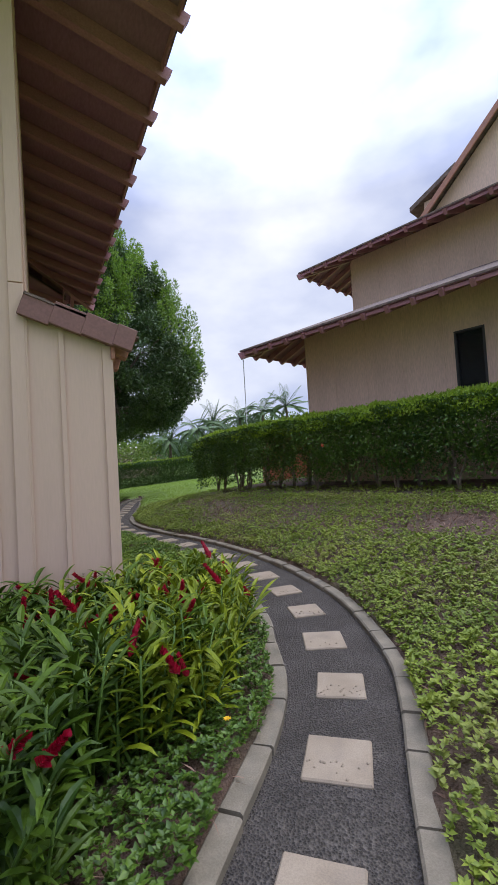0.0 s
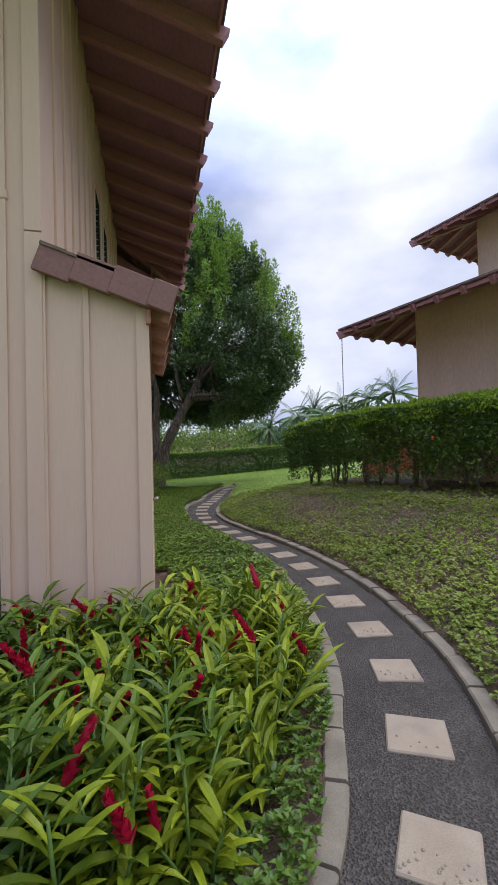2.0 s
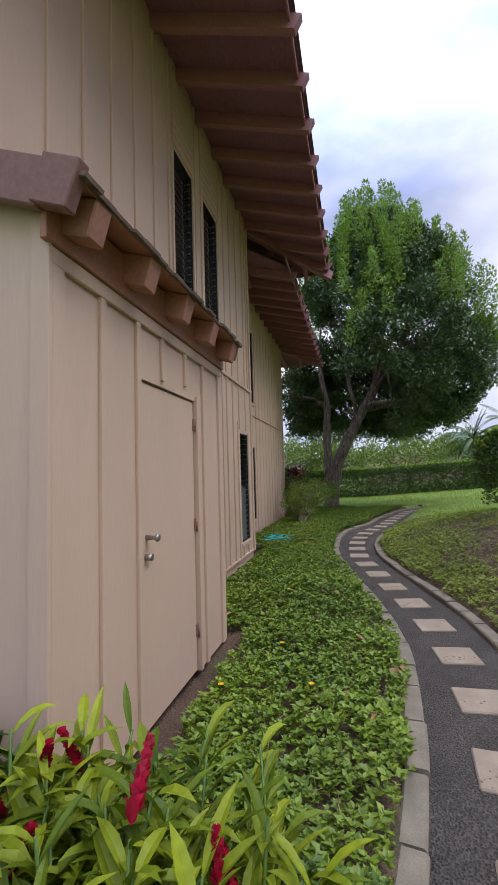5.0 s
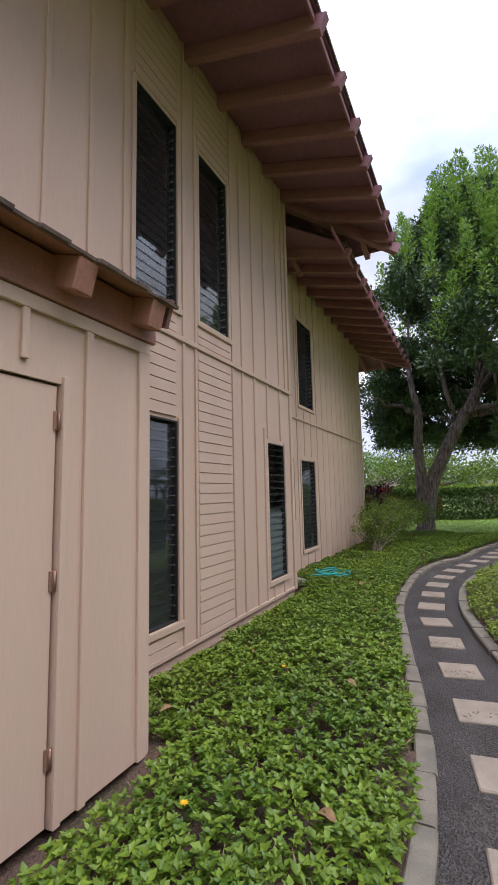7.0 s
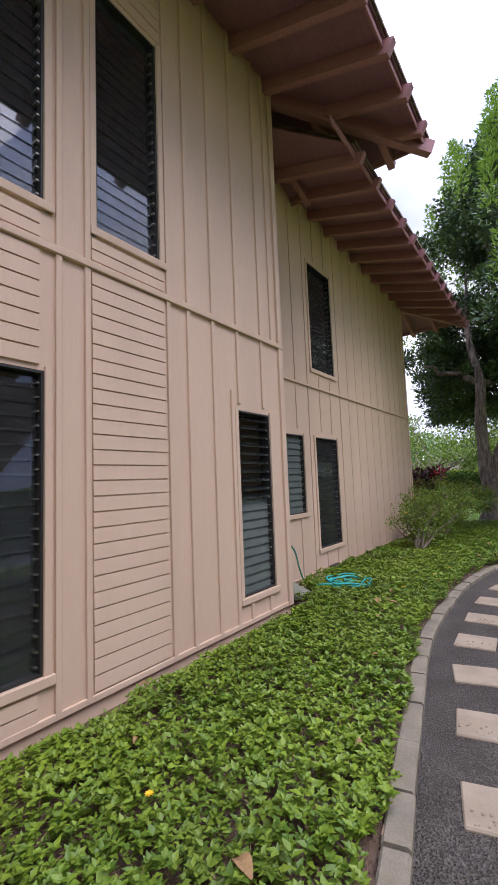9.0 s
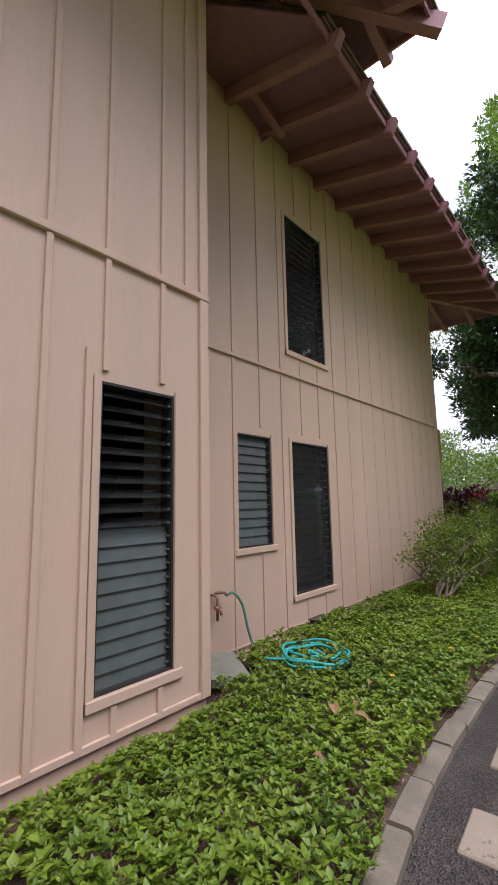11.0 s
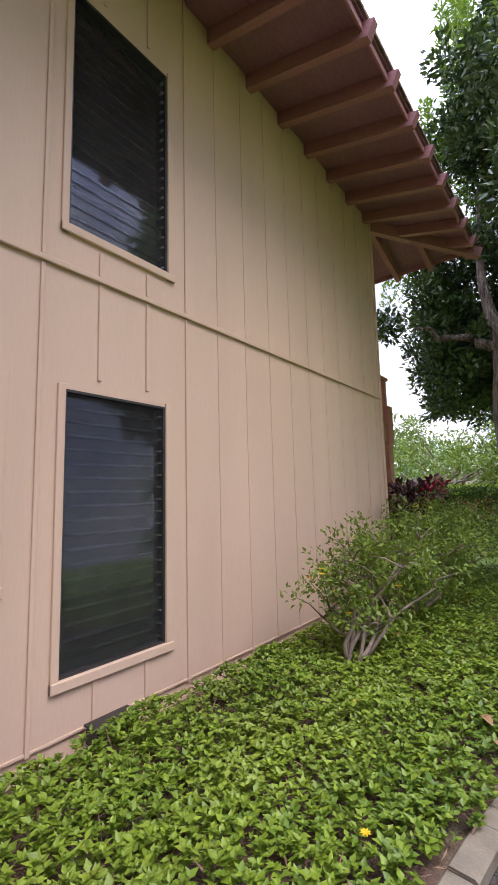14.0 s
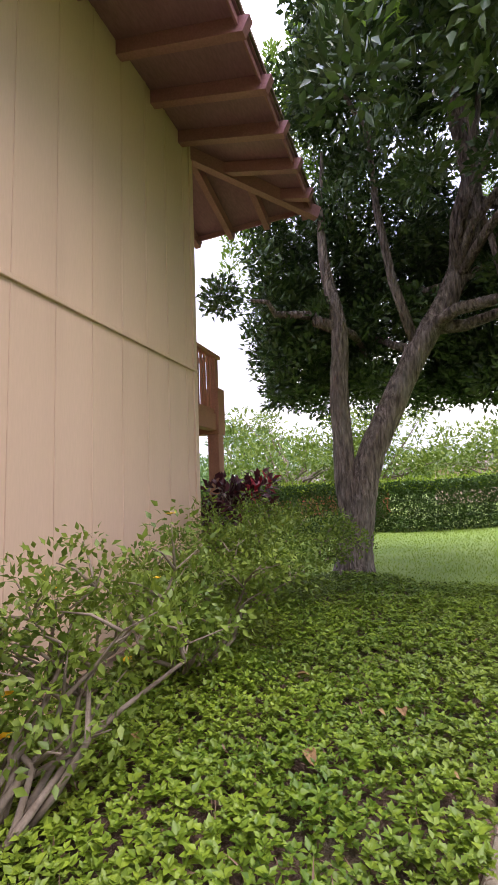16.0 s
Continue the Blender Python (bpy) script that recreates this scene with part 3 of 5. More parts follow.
for u in us:
    lo, hi = -0.058, 3.04
    wide = 0.03
    dp = 0.016 if u < 14.7 else 0.009
    if 13.3 < u < 14.4:
        batten(wall2, u, 3.10, 3.30, wide, 0.016)
        batten(wall2, u, 5.45, 6.6, wide, 0.016)
        batten(wall2, u, 2.30, 3.04, wide, 0.016)
        batten(wall2, u, lo, 0.24, wide, 0.016)
    elif 12.4 < u < 12.9:
        batten(wall2, u, 3.10, 6.6, wide, 0.016)
        batten(wall2, u, 2.30, 3.04, wide, 0.016)
        batten(wall2, u, lo, 0.87, wide, 0.016)
    else:
        batten(wall2, u, 3.10, 6.6, wide, dp)
        batten(wall2, u, lo, hi, wide, dp)
batten(wall2, 19.15, 0.0, 6.6, 0.09, 0.024)
rail(wall2, 11.4, 19.2, 3.07, 0.045, 0.03)
rail(wall2, 11.4, 19.2, -0.038, 0.025, 0.008, "base_rail")

# step between the two faces, end walls, back wall
step = boxpart("wall_step", (HB - 0.14, 11.26, 0.0), (HA - 0.14, 11.325, 6.6), M_WALL, bevel=0)
tagged(step, "narrow tan return wall between two house faces", "wall", kind="structure")
south = Matrix(((1, 0, 0, 0), (0, 1, 0, 4.36), (0, 0, 1, 0), (0, 0, 0, 1)))
winS1, winS2 = (-1.04, -0.375, 3.50, 5.57), (-1.04, -0.375, 0.30, 2.22)
wall_s = wall_cells("wall_south", -9.0, HA, 0.0, 6.9, [winS1, winS2], south, label="tan house end wall with stacked louvre windows")
window("window_8", wall_s, *winS1)
window("window_9", wall_s, *winS2)
siding(wall_s, -1.02, -0.385, 2.28, 3.41)
batten(wall_s, -0.13, 0.0, 3.20, 0.12, 0.03)
batten(wall_s, -0.13, 3.21, 6.85, 0.12, 0.03)
batten(wall_s, -0.335, 0.0, 6.85, 0.05, 0.022)
for u in (-1.12, -1.55, -2.0, -2.45, -2.9, -3.4, -3.9):
    batten(wall_s, u, 0.0, 6.85)
for nm, a, b in (("wall_north", (-9.0, 19.06, 0), (HB - 0.14, 19.20, 6.6)), ("wall_west", (-9.14, 4.36, 0), (-9.0, 19.20, 6.6))):
    tagged(boxpart(nm, a, b, M_WALL, bevel=0), "plain tan house wall", "wall", kind="structure")
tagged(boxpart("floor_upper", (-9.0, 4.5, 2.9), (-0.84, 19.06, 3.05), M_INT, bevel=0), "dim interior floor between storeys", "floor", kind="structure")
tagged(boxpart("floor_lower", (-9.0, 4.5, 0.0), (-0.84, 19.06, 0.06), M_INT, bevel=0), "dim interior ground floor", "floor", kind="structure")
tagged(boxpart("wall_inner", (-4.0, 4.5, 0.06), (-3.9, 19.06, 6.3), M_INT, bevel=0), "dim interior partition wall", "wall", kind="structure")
for nm, a, b in (("foundation_front", (-0.5, 4.6, -0.3), (HA - 0.015, 11.32, 0.0)), ("foundation_back", (-1.2, 11.4, -0.3), (HB - 0.012, 19.1, -0.052))):
    tagged(boxpart(nm, a, b, M_WALL, bevel=0.004), "painted concrete footing strip under the wall", "foundation", kind="structure")


def hip_roof(name, x0, x1, y0, y1, ze, slope, east_y, north_x, cut=None, place=None, wall_in=1.6, south_x=(), material=M_RAFTER, label=""):
    """Hip roof: shake slab, soffit boards, rafters with exposed tails, hip beams. Eave rectangle at underside height ze."""
    ob = new(name)
    if place is not None:
        ob.matrix_world = place
    tagged(ob, label, "roof", kind="structure")
    half = min(x1 - x0, y1 - y0) / 2
    if y1 - y0 >= x1 - x0:
        r0, r1 = ((x0 + x1) / 2, y0 + half), ((x0 + x1) / 2, y1 - half)
    else:
        r0, r1 = (x0 + half, (y0 + y1) / 2), (x1 - half, (y0 + y1) / 2)
    zr = ze + slope * half
    def shell(bm, dz, grow):
        c = [bm.verts.new((x, y, ze + dz - slope * grow)) for x, y in ((x0 - grow, y0 - grow), (x1 + grow, y0 - grow), (x1 + grow, y1 + grow), (x0 - grow, y1 + grow))]
        a, b = bm.verts.new((*r0, zr + dz)), bm.verts.new((*r1, zr + dz))
        if y1 - y0 >= x1 - x0:
            fs = ((c[0], c[1], a), (c[1], c[2], b, a), (c[2], c[3], b), (c[3], c[0], a, b))
        else:
            fs = ((c[0], c[1], b, a), (c[1], c[2], b), (c[2], c[3], a, b), (c[3], c[0], a))
        for f in fs:
            bm.faces.new(f)
        return c
    for nm, d0, d1, grow, m_ in (("soffit_boards", 0.0, 0.025, 0.0, M_SOFFIT), ("roof_shakes", 0.03, 0.075, 0.03, M_SHAKE)):
        bm = bmesh.new()
        lo, hi = shell(bm, d0, grow), shell(bm, d1, grow)
        for i in range(4):
            bm.faces.new((lo[i], lo[(i + 1) % 4], hi[(i + 1) % 4], hi[i]))
        if cut is not None:
            bmesh.ops.bisect_plane(bm, geom=[*bm.verts, *bm.edges, *bm.faces], plane_co=(-0.08, cut, 0), plane_no=(0.62, -0.78, 0), clear_outer=True)
        part(nm, bm, m_, ob)
    ang = math.atan(slope)
    def rafter(m, length, w=0.095, h=0.17):
        bm = bmesh.new()
        v = [bm.verts.new(q) for q in ((-w / 2, 0.10, -0.004), (w / 2, 0.10, -0.004), (w / 2, 0.10 - 0.035, -h), (-w / 2, 0.10 - 0.035, -h), (-w / 2, -length, -0.004), (w / 2, -length, -0.004), (w / 2, -length, -h), (-w / 2, -length, -h))]
        for f in ((0, 1, 2, 3), (4, 7, 6, 5), (0, 4, 5, 1), (1, 5, 6, 2), (2, 6, 7, 3), (3, 7, 4, 0)):
            bm.faces.new([v[i] for i in f])
        p_ = part("rafter", bm, material, ob)
        p_.matrix_local = m
    for y in east_y:
        d = min(wall_in + 0.15, y - y0, y1 - y)
        rafter(Matrix.Translation((x1, y, ze)) @ Matrix.Rotation(-math.pi / 2, 4, "Z") @ Matrix.Rotation(-ang, 4, "X"), d / math.cos(ang))
    for x in north_x:
        d = min(wall_in + 0.15, x1 - x)
        rafter(Matrix.Translation((x, y1, ze)) @ Matrix.Rotation(-ang, 4, "X"), d / math.cos(ang))
    for x in south_x:
        d = min(wall_in + 0.15, x1 - x)
        rafter(Matrix.Translation((x, y0, ze)) @ Matrix.Rotation(math.pi, 4, "Z") @ Matrix.Rotation(-ang, 4, "X"), d / math.cos(ang))
    ah = math.atan(slope / math.sqrt(2))
    for cx_, cy_, turn in ((x1, y1, -45), (x1, y0, -135))[:2 if cut is None else 1]:
        rafter(Matrix.Translation((cx_, cy_, ze)) @ Matrix.Rotation(radians(turn), 4, "Z") @ Matrix.Rotation(-ah, 4, "X"), (wall_in + 0.2) * 1.414 / math.cos(ah), 0.11, 0.21)
    # boards closing the eave between the tails
    for nm, lo_, hi_ in (("eave_board", (x1 - 0.05, max(y0, cut or y0) + 0.02, ze - 0.095), (x1 - 0.025, y1 - 0.02, ze - 0.006)), ("eave_board", (x0 + 0.02, y1 - 0.05, ze - 0.095), (x1 - 0.06, y1 - 0.025, ze - 0.006))):
        boxpart(nm, lo_, hi_, material, ob)
    return ob


hip_roof("roof_front", -10.6, 1.52, 2.72, 13.0, 6.24, 0.30, [3.5 + 0.7 * i for i in range(14)], [-6 + 0.7 * i for i in range(11)], wall_in=1.62, south_x=[-6 + 0.7 * i for i in range(11)], label="brown hip roof with exposed rafter tails and shakes")
hip_roof("roof_back", -10.6, 0.76, 9.9, 20.66, 5.98, 0.27, [12.29 + 0.66 * i for i in range(13)], [-6 + 0.66 * i for i in range(11)], cut=11.41, wall_in=1.48, label="brown hip roof with exposed rafter tails and shakes")

# ---- storage shed against the house ----
shed = new("storage_shed")
shed.location = (0.3, 5.6, -0.1)
tagged(shed, "tan board-and-batten storage shed with brown roof against the house", "shed")
shed_inv = Matrix.Translation((-0.3, -5.6, 0.1))


def shed_part(ob):
    ob.matrix_parent_inverse = Matrix.Identity(4)
    ob.matrix_local = shed_inv @ ob.matrix_local
    return ob


bm = bmesh.new()
box(bm, 0.62, 4.36, -0.06, 0.66, 5.19, 2.62)
box(bm, 0.62, 6.17, -0.06, 0.66, 6.86, 2.62)
box(bm, 0.62, 5.19, 2.12, 0.66, 6.17, 2.62)
shed_part(part("front_wall", bm, M_WALL, shed))
bm = bmesh.new()
v = [bm.verts.new(q) for q in ((-0.07, 4.36, -0.06), (0.62, 4.36, -0.06), (0.62, 4.36, 2.70), (-0.07, 4.36, 3.02), (-0.07, 4.40, -0.06), (0.62, 4.40, -0.06), (0.62, 4.40, 2.70), (-0.07, 4.40, 3.02))]
for f in ((0, 1, 2, 3), (7, 6, 5, 4), (0, 4, 5, 1), (1, 5, 6, 2), (2, 6, 7, 3), (3, 7, 4, 0)):
    bm.faces.new([v[i] for i in f])
shed_part(part("side_wall", bm, M_WALL, shed))
bm = bmesh.new()
v = [bm.verts.new(q) for q in ((-0.07, 6.82, -0.06), (0.62, 6.82, -0.06), (0.62, 6.82, 2.70), (-0.07, 6.82, 3.02), (-0.07, 6.86, -0.06), (0.62, 6.86, -0.06), (0.62, 6.86, 2.70), (-0.07, 6.86, 3.02))]
for f in ((0, 1, 2, 3), (7, 6, 5, 4), (0, 4, 5, 1), (1, 5, 6, 2), (2, 6, 7, 3), (3, 7, 4, 0)):
    bm.faces.new([v[i] for i in f])
shed_part(part("side_wall", bm, M_WALL, shed))
for y0_, y1_, z0_, z1_ in ((6.76, 6.862, -0.06, 2.52), (6.32, 6.37, -0.06, 2.46), (4.362, 4.45, -0.06, 2.52), (4.75, 4.80, -0.06, 2.46), (5.14, 5.19, -0.06, 2.46), (6.17, 6.215, -0.06, 2.16), (5.50, 5.54, 2.16, 2.46), (5.92, 5.96, 2.20, 2.46)):
    shed_part(boxpart("batten", (0.659, y0_, z0_), (0.682, y1_, z1_), M_WALL, shed, bevel=0.003))
shed_part(boxpart("top_rail", (0.659, 4.36, 2.46), (0.684, 6.862, 2.54), M_WALL, shed))
for x0_, x1_, z1_ in ((-0.075, -0.05, 3.0), (0.205, 0.25, 2.89), (0.585, 0.684, 2.68)):
    shed_part(boxpart("batten", (x0_, 4.338, -0.06), (x1_, 4.361, z1_), M_WALL, shed, bevel=0.003))
door = shed_part(boxpart("door", (0.605, 5.20, -0.05), (0.645, 6.155, 2.108), M_WALL, shed, "flat tan painted door", 0.004))
for z_ in (0.26, 1.10, 1.92):
    bm = bmesh.new()
    box(bm, 0.644, 6.135, z_ - 0.05, 0.655, 6.156, z_ + 0.05, None, 0.001)
    tube(bm, [(0.660, 6.160, z_ - 0.052), (0.660, 6.160, z_ + 0.052)], 0.008, 8)
    part("hinge", bm, M_BRASS, door, "tarnished brown butt hinge")
bm = bmesh.new()
tube(bm, [(0.643, 5.30, 1.12), (0.70, 5.30, 1.12), (0.72, 5.30, 1.12), (0.735, 5.30, 1.12)], [0.02, 0.012, 0.028, 0.02], 10)
part("door_handle", bm, M_METAL, door, "dull steel knob")
bm = bmesh.new()
tube(bm, [(0.643, 5.29, 1.0), (0.69, 5.29, 1.0)], 0.022, 10)
part("lock", bm, M_METAL, door, "round steel lock")
for ch in door.children:
    ch.matrix_parent_inverse = Matrix.Identity(4)
    ch.matrix_local = Matrix.Identity(4)
# roof deck slopes down from the house to the eave
SH = math.atan(0.31)
sm = Matrix.Translation((-0.07, 0, 3.08)) @ Matrix.Rotation(SH, 4, "Y")
shed_part(boxpart("roof_deck", (0.0, 4.28, -0.035), (1.00, 6.86, -0.004), M_BROWN, shed, bevel=0.002, m=sm))
srng = random.Random(11)
for row in range(5):
    y_ = 4.25
    while y_ < 6.86:
        wd = srng.uniform(0.10, 0.19)
        bm = bmesh.new()
        x0_ = 1.04 - 0.21 * (row + 1) + srng.uniform(-0.015, 0.01)
        x1_ = 1.04 - 0.21 * row + srng.uniform(-0.025, 0.012)
        box(bm, max(x0_, 0.0), y_, -0.003, x1_, min(y_ + wd - 0.006, 6.89), srng.uniform(0.012, 0.022), sm @ Matrix.Translation((0, 0, 0.003 + 0.001 * row)) @ Matrix.Rotation(radians(1.6), 4, "Y"))
        shed_part(part("shake", bm, M_SHAKE, shed))
        y_ += wd
for y_ in (4.40, 4.95, 5.51, 6.08, 6.66):
    bm = bmesh.new()
    box(bm, 0.45, y_, -0.215, 1.01, y_ + 0.13, -0.036, sm, 0.008)
    shed_part(part("rafter", bm, M_BROWN, shed))
shed_part(boxpart("eave_beam", (0.664, 4.30, 2.545), (0.70, 6.90, 2.79), M_BROWN, shed))
# stepped barge boards on the end towards the garden
for i, (a, b) in enumerate(((0.0, 0.27), (0.26, 0.56), (0.54, 0.86), (0.83, 1.02))):
    bm = bmesh.new()
    box(bm, a, 4.262 - 0.012 * i, -0.185, b, 4.30, 0.03, sm @ Matrix.Translation((a, 0, 0)) @ Matrix.Rotation(radians(2.5), 4, 'Y') @ Matrix.Translation((-a, 0, 0.012 * (i > 0))), 0.006)
    shed_part(part("barge_board", bm, M_BARGE, shed))
bm = bmesh.new()
box(bm, 0.0, 6.83, -0.17, 1.0, 6.865, 0.02, sm, 0.004)
shed_part(part("barge_board", bm, M_BARGE, shed))


# ---- neighbouring house ----
NB = pose(7.54, 11.3, 0, 0, 0, -72.2)       # local x along the front, local y inward


neighbour = new("neighbour_house")
neighbour.matrix_world = NB
tagged(neighbour, "two-storey tan house with brown tiered hip roofs behind the hedge", "house")


def nb_wall(name, u0, u1, z0, z1, depth, holes):
    ob = wall_cells(name, u0, u1, z0, z1, holes, Matrix.Identity(4), 0.15, M_NWALL, kind="")
    ob.parent = neighbour
    ob.location = (0, depth, 0)
    return ob


NWIN = (4.45, 5.12, 2.5, 4.22)
nw = nb_wall("wall", 0.0, 16.0, -0.5, 5.2, 0.0, [NWIN])
for u in (0.04, 1.05, 2.1, 3.15, 4.2, 5.4, 6.5):
    boxpart("batten", (u - 0.02, -0.016, 0.0), (u + 0.02, 0.001, 5.15), M_NWALL, neighbour, bevel=0.003)
side = boxpart("wall", (0.0, 0.15, -0.5), (0.15, 12.0, 5.2), M_NWALL, neighbour, bevel=0)
boxpart("wall", (0.15, 11.85, -0.5), (16.0, 12.0, 5.2), M_NWALL, neighbour, bevel=0)
boxpart("wall", (15.85, 0.15, -0.5), (16.0, 11.85, 5.2), M_NWALL, neighbour, bevel=0)
up = nb_wall("wall", -0.64, 14.0, 5.0, 8.9, 3.9, [])
boxpart("wall", (-0.64, 4.05, 5.0), (-0.49, 11.5, 8.9), M_NWALL, neighbour, bevel=0)
for u in (-0.60, 0.5, 1.6, 2.7, 3.8, 4.9, 6.0):
    boxpart("batten", (u - 0.02, 3.884, 6.6), (u + 0.02, 3.901, 8.85), M_NWALL, neighbour, bevel=0.003)
# window of the lower storey
nwin = new("window")
nwin.parent = neighbour
bm = bmesh.new()
for a, b in (((NWIN[0], -0.02, NWIN[2]), (NWIN[0] + 0.05, 0.1, NWIN[3])), ((NWIN[1] - 0.05, -0.02, NWIN[2]), (NWIN[1], 0.1, NWIN[3])), ((NWIN[0] + 0.05, -0.018, NWIN[3] - 0.05), (NWIN[1] - 0.05, 0.1, NWIN[3])), ((NWIN[0] + 0.05, -0.018, NWIN[2]), (NWIN[1] - 0.05, 0.1, NWIN[2] + 0.05))):
    box(bm, *a, *b)
part("frame", bm, M_DARK, nwin)
bm = bmesh.new()
box(bm, NWIN[0] + 0.05, -0.003, -0.06, NWIN[1] - 0.05, 0.003, 0.06, pose(0, 0, 0, -24, 0, 0))
bmesh.ops.recalc_face_normals(bm, faces=bm.faces)
nsl = bpy.data.meshes.new("slat")
bm.to_mesh(nsl)
bm.free()
nsl.materials.append(M_GLASS)
for i in range(16):
    part("slat", nsl, None, nwin).location = (0, 0.06, NWIN[2] + 0.1 + i * 0.103)
boxpart("partition", (0.2, 1.5, 0.0), (15.8, 1.6, 5.0), M_INT, neighbour, bevel=0)


def nb_roof(name, x0, x1, y0, y1, ze, slope):
    """Roof in the neighbour's frame: eave towards local -y and -x."""
    # hip_roof has its tails towards +x and +y; turn its frame so they face the garden
    turn = NB @ Matrix.Rotation(math.pi, 4, "Z")
    return hip_roof(name, -x1, -x0, -y1, -y0, ze, slope, [-y0 - 0.62 * (i + 1) for i in range(9)], [-x0 - 0.62 * (i + 1) for i in range(20)], place=turn, wall_in=1.4, label="brown tiered hip roof with exposed rafter tails")


roof_lo = nb_roof("lower_roof", -1.4, 17.4, -1.4, 13.4, 4.84, 0.40)
roof_hi = nb_roof("upper_roof", -2.04, 15.4, 2.5, 12.9, 8.52, 0.40)
for r_ in (roof_lo, roof_hi):
    for key in ("label", "category", "kind"):
        if key in r_:
            del r_[key]
    r_.parent = neighbour
    r_.matrix_parent_inverse = NB.inverted()

# steep upper gable
bm = bmesh.new()
g0, g1, apex, zb, zt = 1.55, 9.4, 5.5, 9.2, 13.6
v = [bm.verts.new(q) for q in ((g0 + 0.2, 5.55, zb), (g1 - 0.2, 5.55, zb), (g1 - 0.2, 5.55, 10.0), (apex, 5.55, zt - 0.1), (g0 + 0.2, 5.55, 10.0))]
f = bm.faces.new(v)
ex = bmesh.ops.extrude_face_region(bm, geom=[f])
bmesh.ops.translate(bm, verts=[q for q in ex["geom"] if isinstance(q, bmesh.types.BMVert)], vec=(0, 5.0, 0))
part("gable_wall", bm, M_NWALL, neighbour)
for sx, ex_ in ((g0 - 0.2, apex), (g1 + 0.2, apex)):
    zs = zt - (zt - 9.9) * abs(sx - apex) / (apex - g0)
    for nm, y0_, y1_, d0, d1, m_ in (("gable_roof", 5.2, 10.9, 0.0, 0.10, M_SHAKE), ("rake_board", 5.14, 5.20, -0.20, 0.06, M_BROWN)):
        bm = bmesh.new()
        v = [bm.verts.new((x_, y_, z_ + d_)) for x_, z_ in ((sx, zs), (ex_, zt)) for y_ in (y0_, y1_) for d_ in (d0, d1)]
        for q in ((0, 1, 3, 2), (4, 6, 7, 5), (0, 4, 5, 1), (2, 3, 7, 6), (0, 2, 6, 4), (1, 5, 7, 3)):
            bm.faces.new([v[i] for i in q])
        part(nm, bm, m_, neighbour)
# small lower gable beside it
bm = bmesh.new()
v = [bm.verts.new(q) for q in ((0.75, 6.3, 11.2), (2.6, 6.3, 12.1), (2.6, 8.4, 12.1), (0.75, 8.4, 11.2), (0.75, 6.3, 11.02), (2.6, 6.3, 11.92), (2.6, 8.4, 11.92), (0.75, 8.4, 11.02))]
for q in ((0, 1, 2, 3), (7, 6, 5, 4), (0, 4, 5, 1), (1, 5, 6, 2), (2, 6, 7, 3), (3, 7, 4, 0)):
    bm.faces.new([v[i] for i in q])
part("small_roof", bm, M_SHAKE, neighbour)
boxpart("small_wall", (1.25, 6.5, 9.0), (2.6, 8.2, 11.26), M_NWALL, neighbour, bevel=0)

# rain chain at the lower eave corner
chain_at = NB @ Vector((-1.36, -1.36, 0))
bm = bmesh.new()
zc = 4.66
while zc > 1.4:
    tube(bm, [(0, 0, zc), (0, 0, zc - 0.05), (0, 0, zc - 0.1)], [0.008, 0.018, 0.008], 6)
    zc -= 0.1
ch = part("rain_chain", bm, M_CHAIN)
ch.location = (chain_at.x, chain_at.y, 0.06)
tagged(ch, "thin pale rain chain hanging from the roof corner", "chain")

# ---- balcony behind the far corner ----
balcony = new("balcony")
balcony.location = (-1.44, 21.3, 0)
tagged(balcony, "reddish-brown timber balcony with slatted rail on posts", "balcony")
boxpart("post", (-0.11, -0.11, -0.2), (0.11, 0.11, 3.3), M_BROWN, balcony, bevel=0.01)
boxpart("post_cap", (-0.16, -0.14, 2.48), (0.14, 0.14, 3.34), M_BROWN, balcony, bevel=0.012)
boxpart("beam", (-4.2, -0.10, 2.5), (-0.16, 0.10, 2.85), M_BROWN, balcony)
boxpart("side_beam", (-0.09, -2.1, 2.55), (0.09, -0.14, 2.85), M_BROWN, balcony)
boxpart("deck", (-4.2, -2.1, 2.86), (0.05, 0.10, 2.95), M_BROWN, balcony)
boxpart("handrail", (-0.07, -2.1, 3.93), (0.09, 0.12, 4.0), M_BROWN, balcony, bevel=0.01)
boxpart("handrail", (-4.2, 0.0, 3.93), (-0.07, 0.12, 4.0), M_BROWN, balcony, bevel=0.01)
boxpart("newel", (-0.06, -0.06, 3.34), (0.06, 0.06, 3.93), M_BROWN, balcony)
sl = unit_box("baluster", 0.04, 0.04, 0.98, M_BROWN, 0.003)
for i in range(16):
    part("baluster", sl, None, balcony).location = (0.0, -0.13 * (i + 1), 2.95)
for i in range(30):
    part("baluster", sl, None, balcony).location = (-0.14 * (i + 1), 0.05, 2.95)

# ---- tap, hoses, slab, vent ----
tap = new("garden_tap")
tap.location = (HB, 11.97, 0.52)
tagged(tap, "old brass garden tap with pipe on the house wall", "tap")
bm = bmesh.new()
tube(bm, [(-0.01, 0, 0.03), (0.05, 0, 0.03), (0.08, 0.0, 0.02), (0.085, 0.0, -0.02), (0.085, 0.0, -0.2)], [0.014, 0.014, 0.016, 0.016, 0.014], 8)
part("pipe", bm, M_BRASS, tap)
bm = bmesh.new()
tube(bm, [(0.05, 0, 0.05), (0.09, 0.05, 0.055), (0.10, 0.09, 0.05), (0.105, 0.10, 0.02)], [0.016, 0.016, 0.013, 0.015], 8)
part("spout", bm, M_BRASS, tap)
bm = bmesh.new()
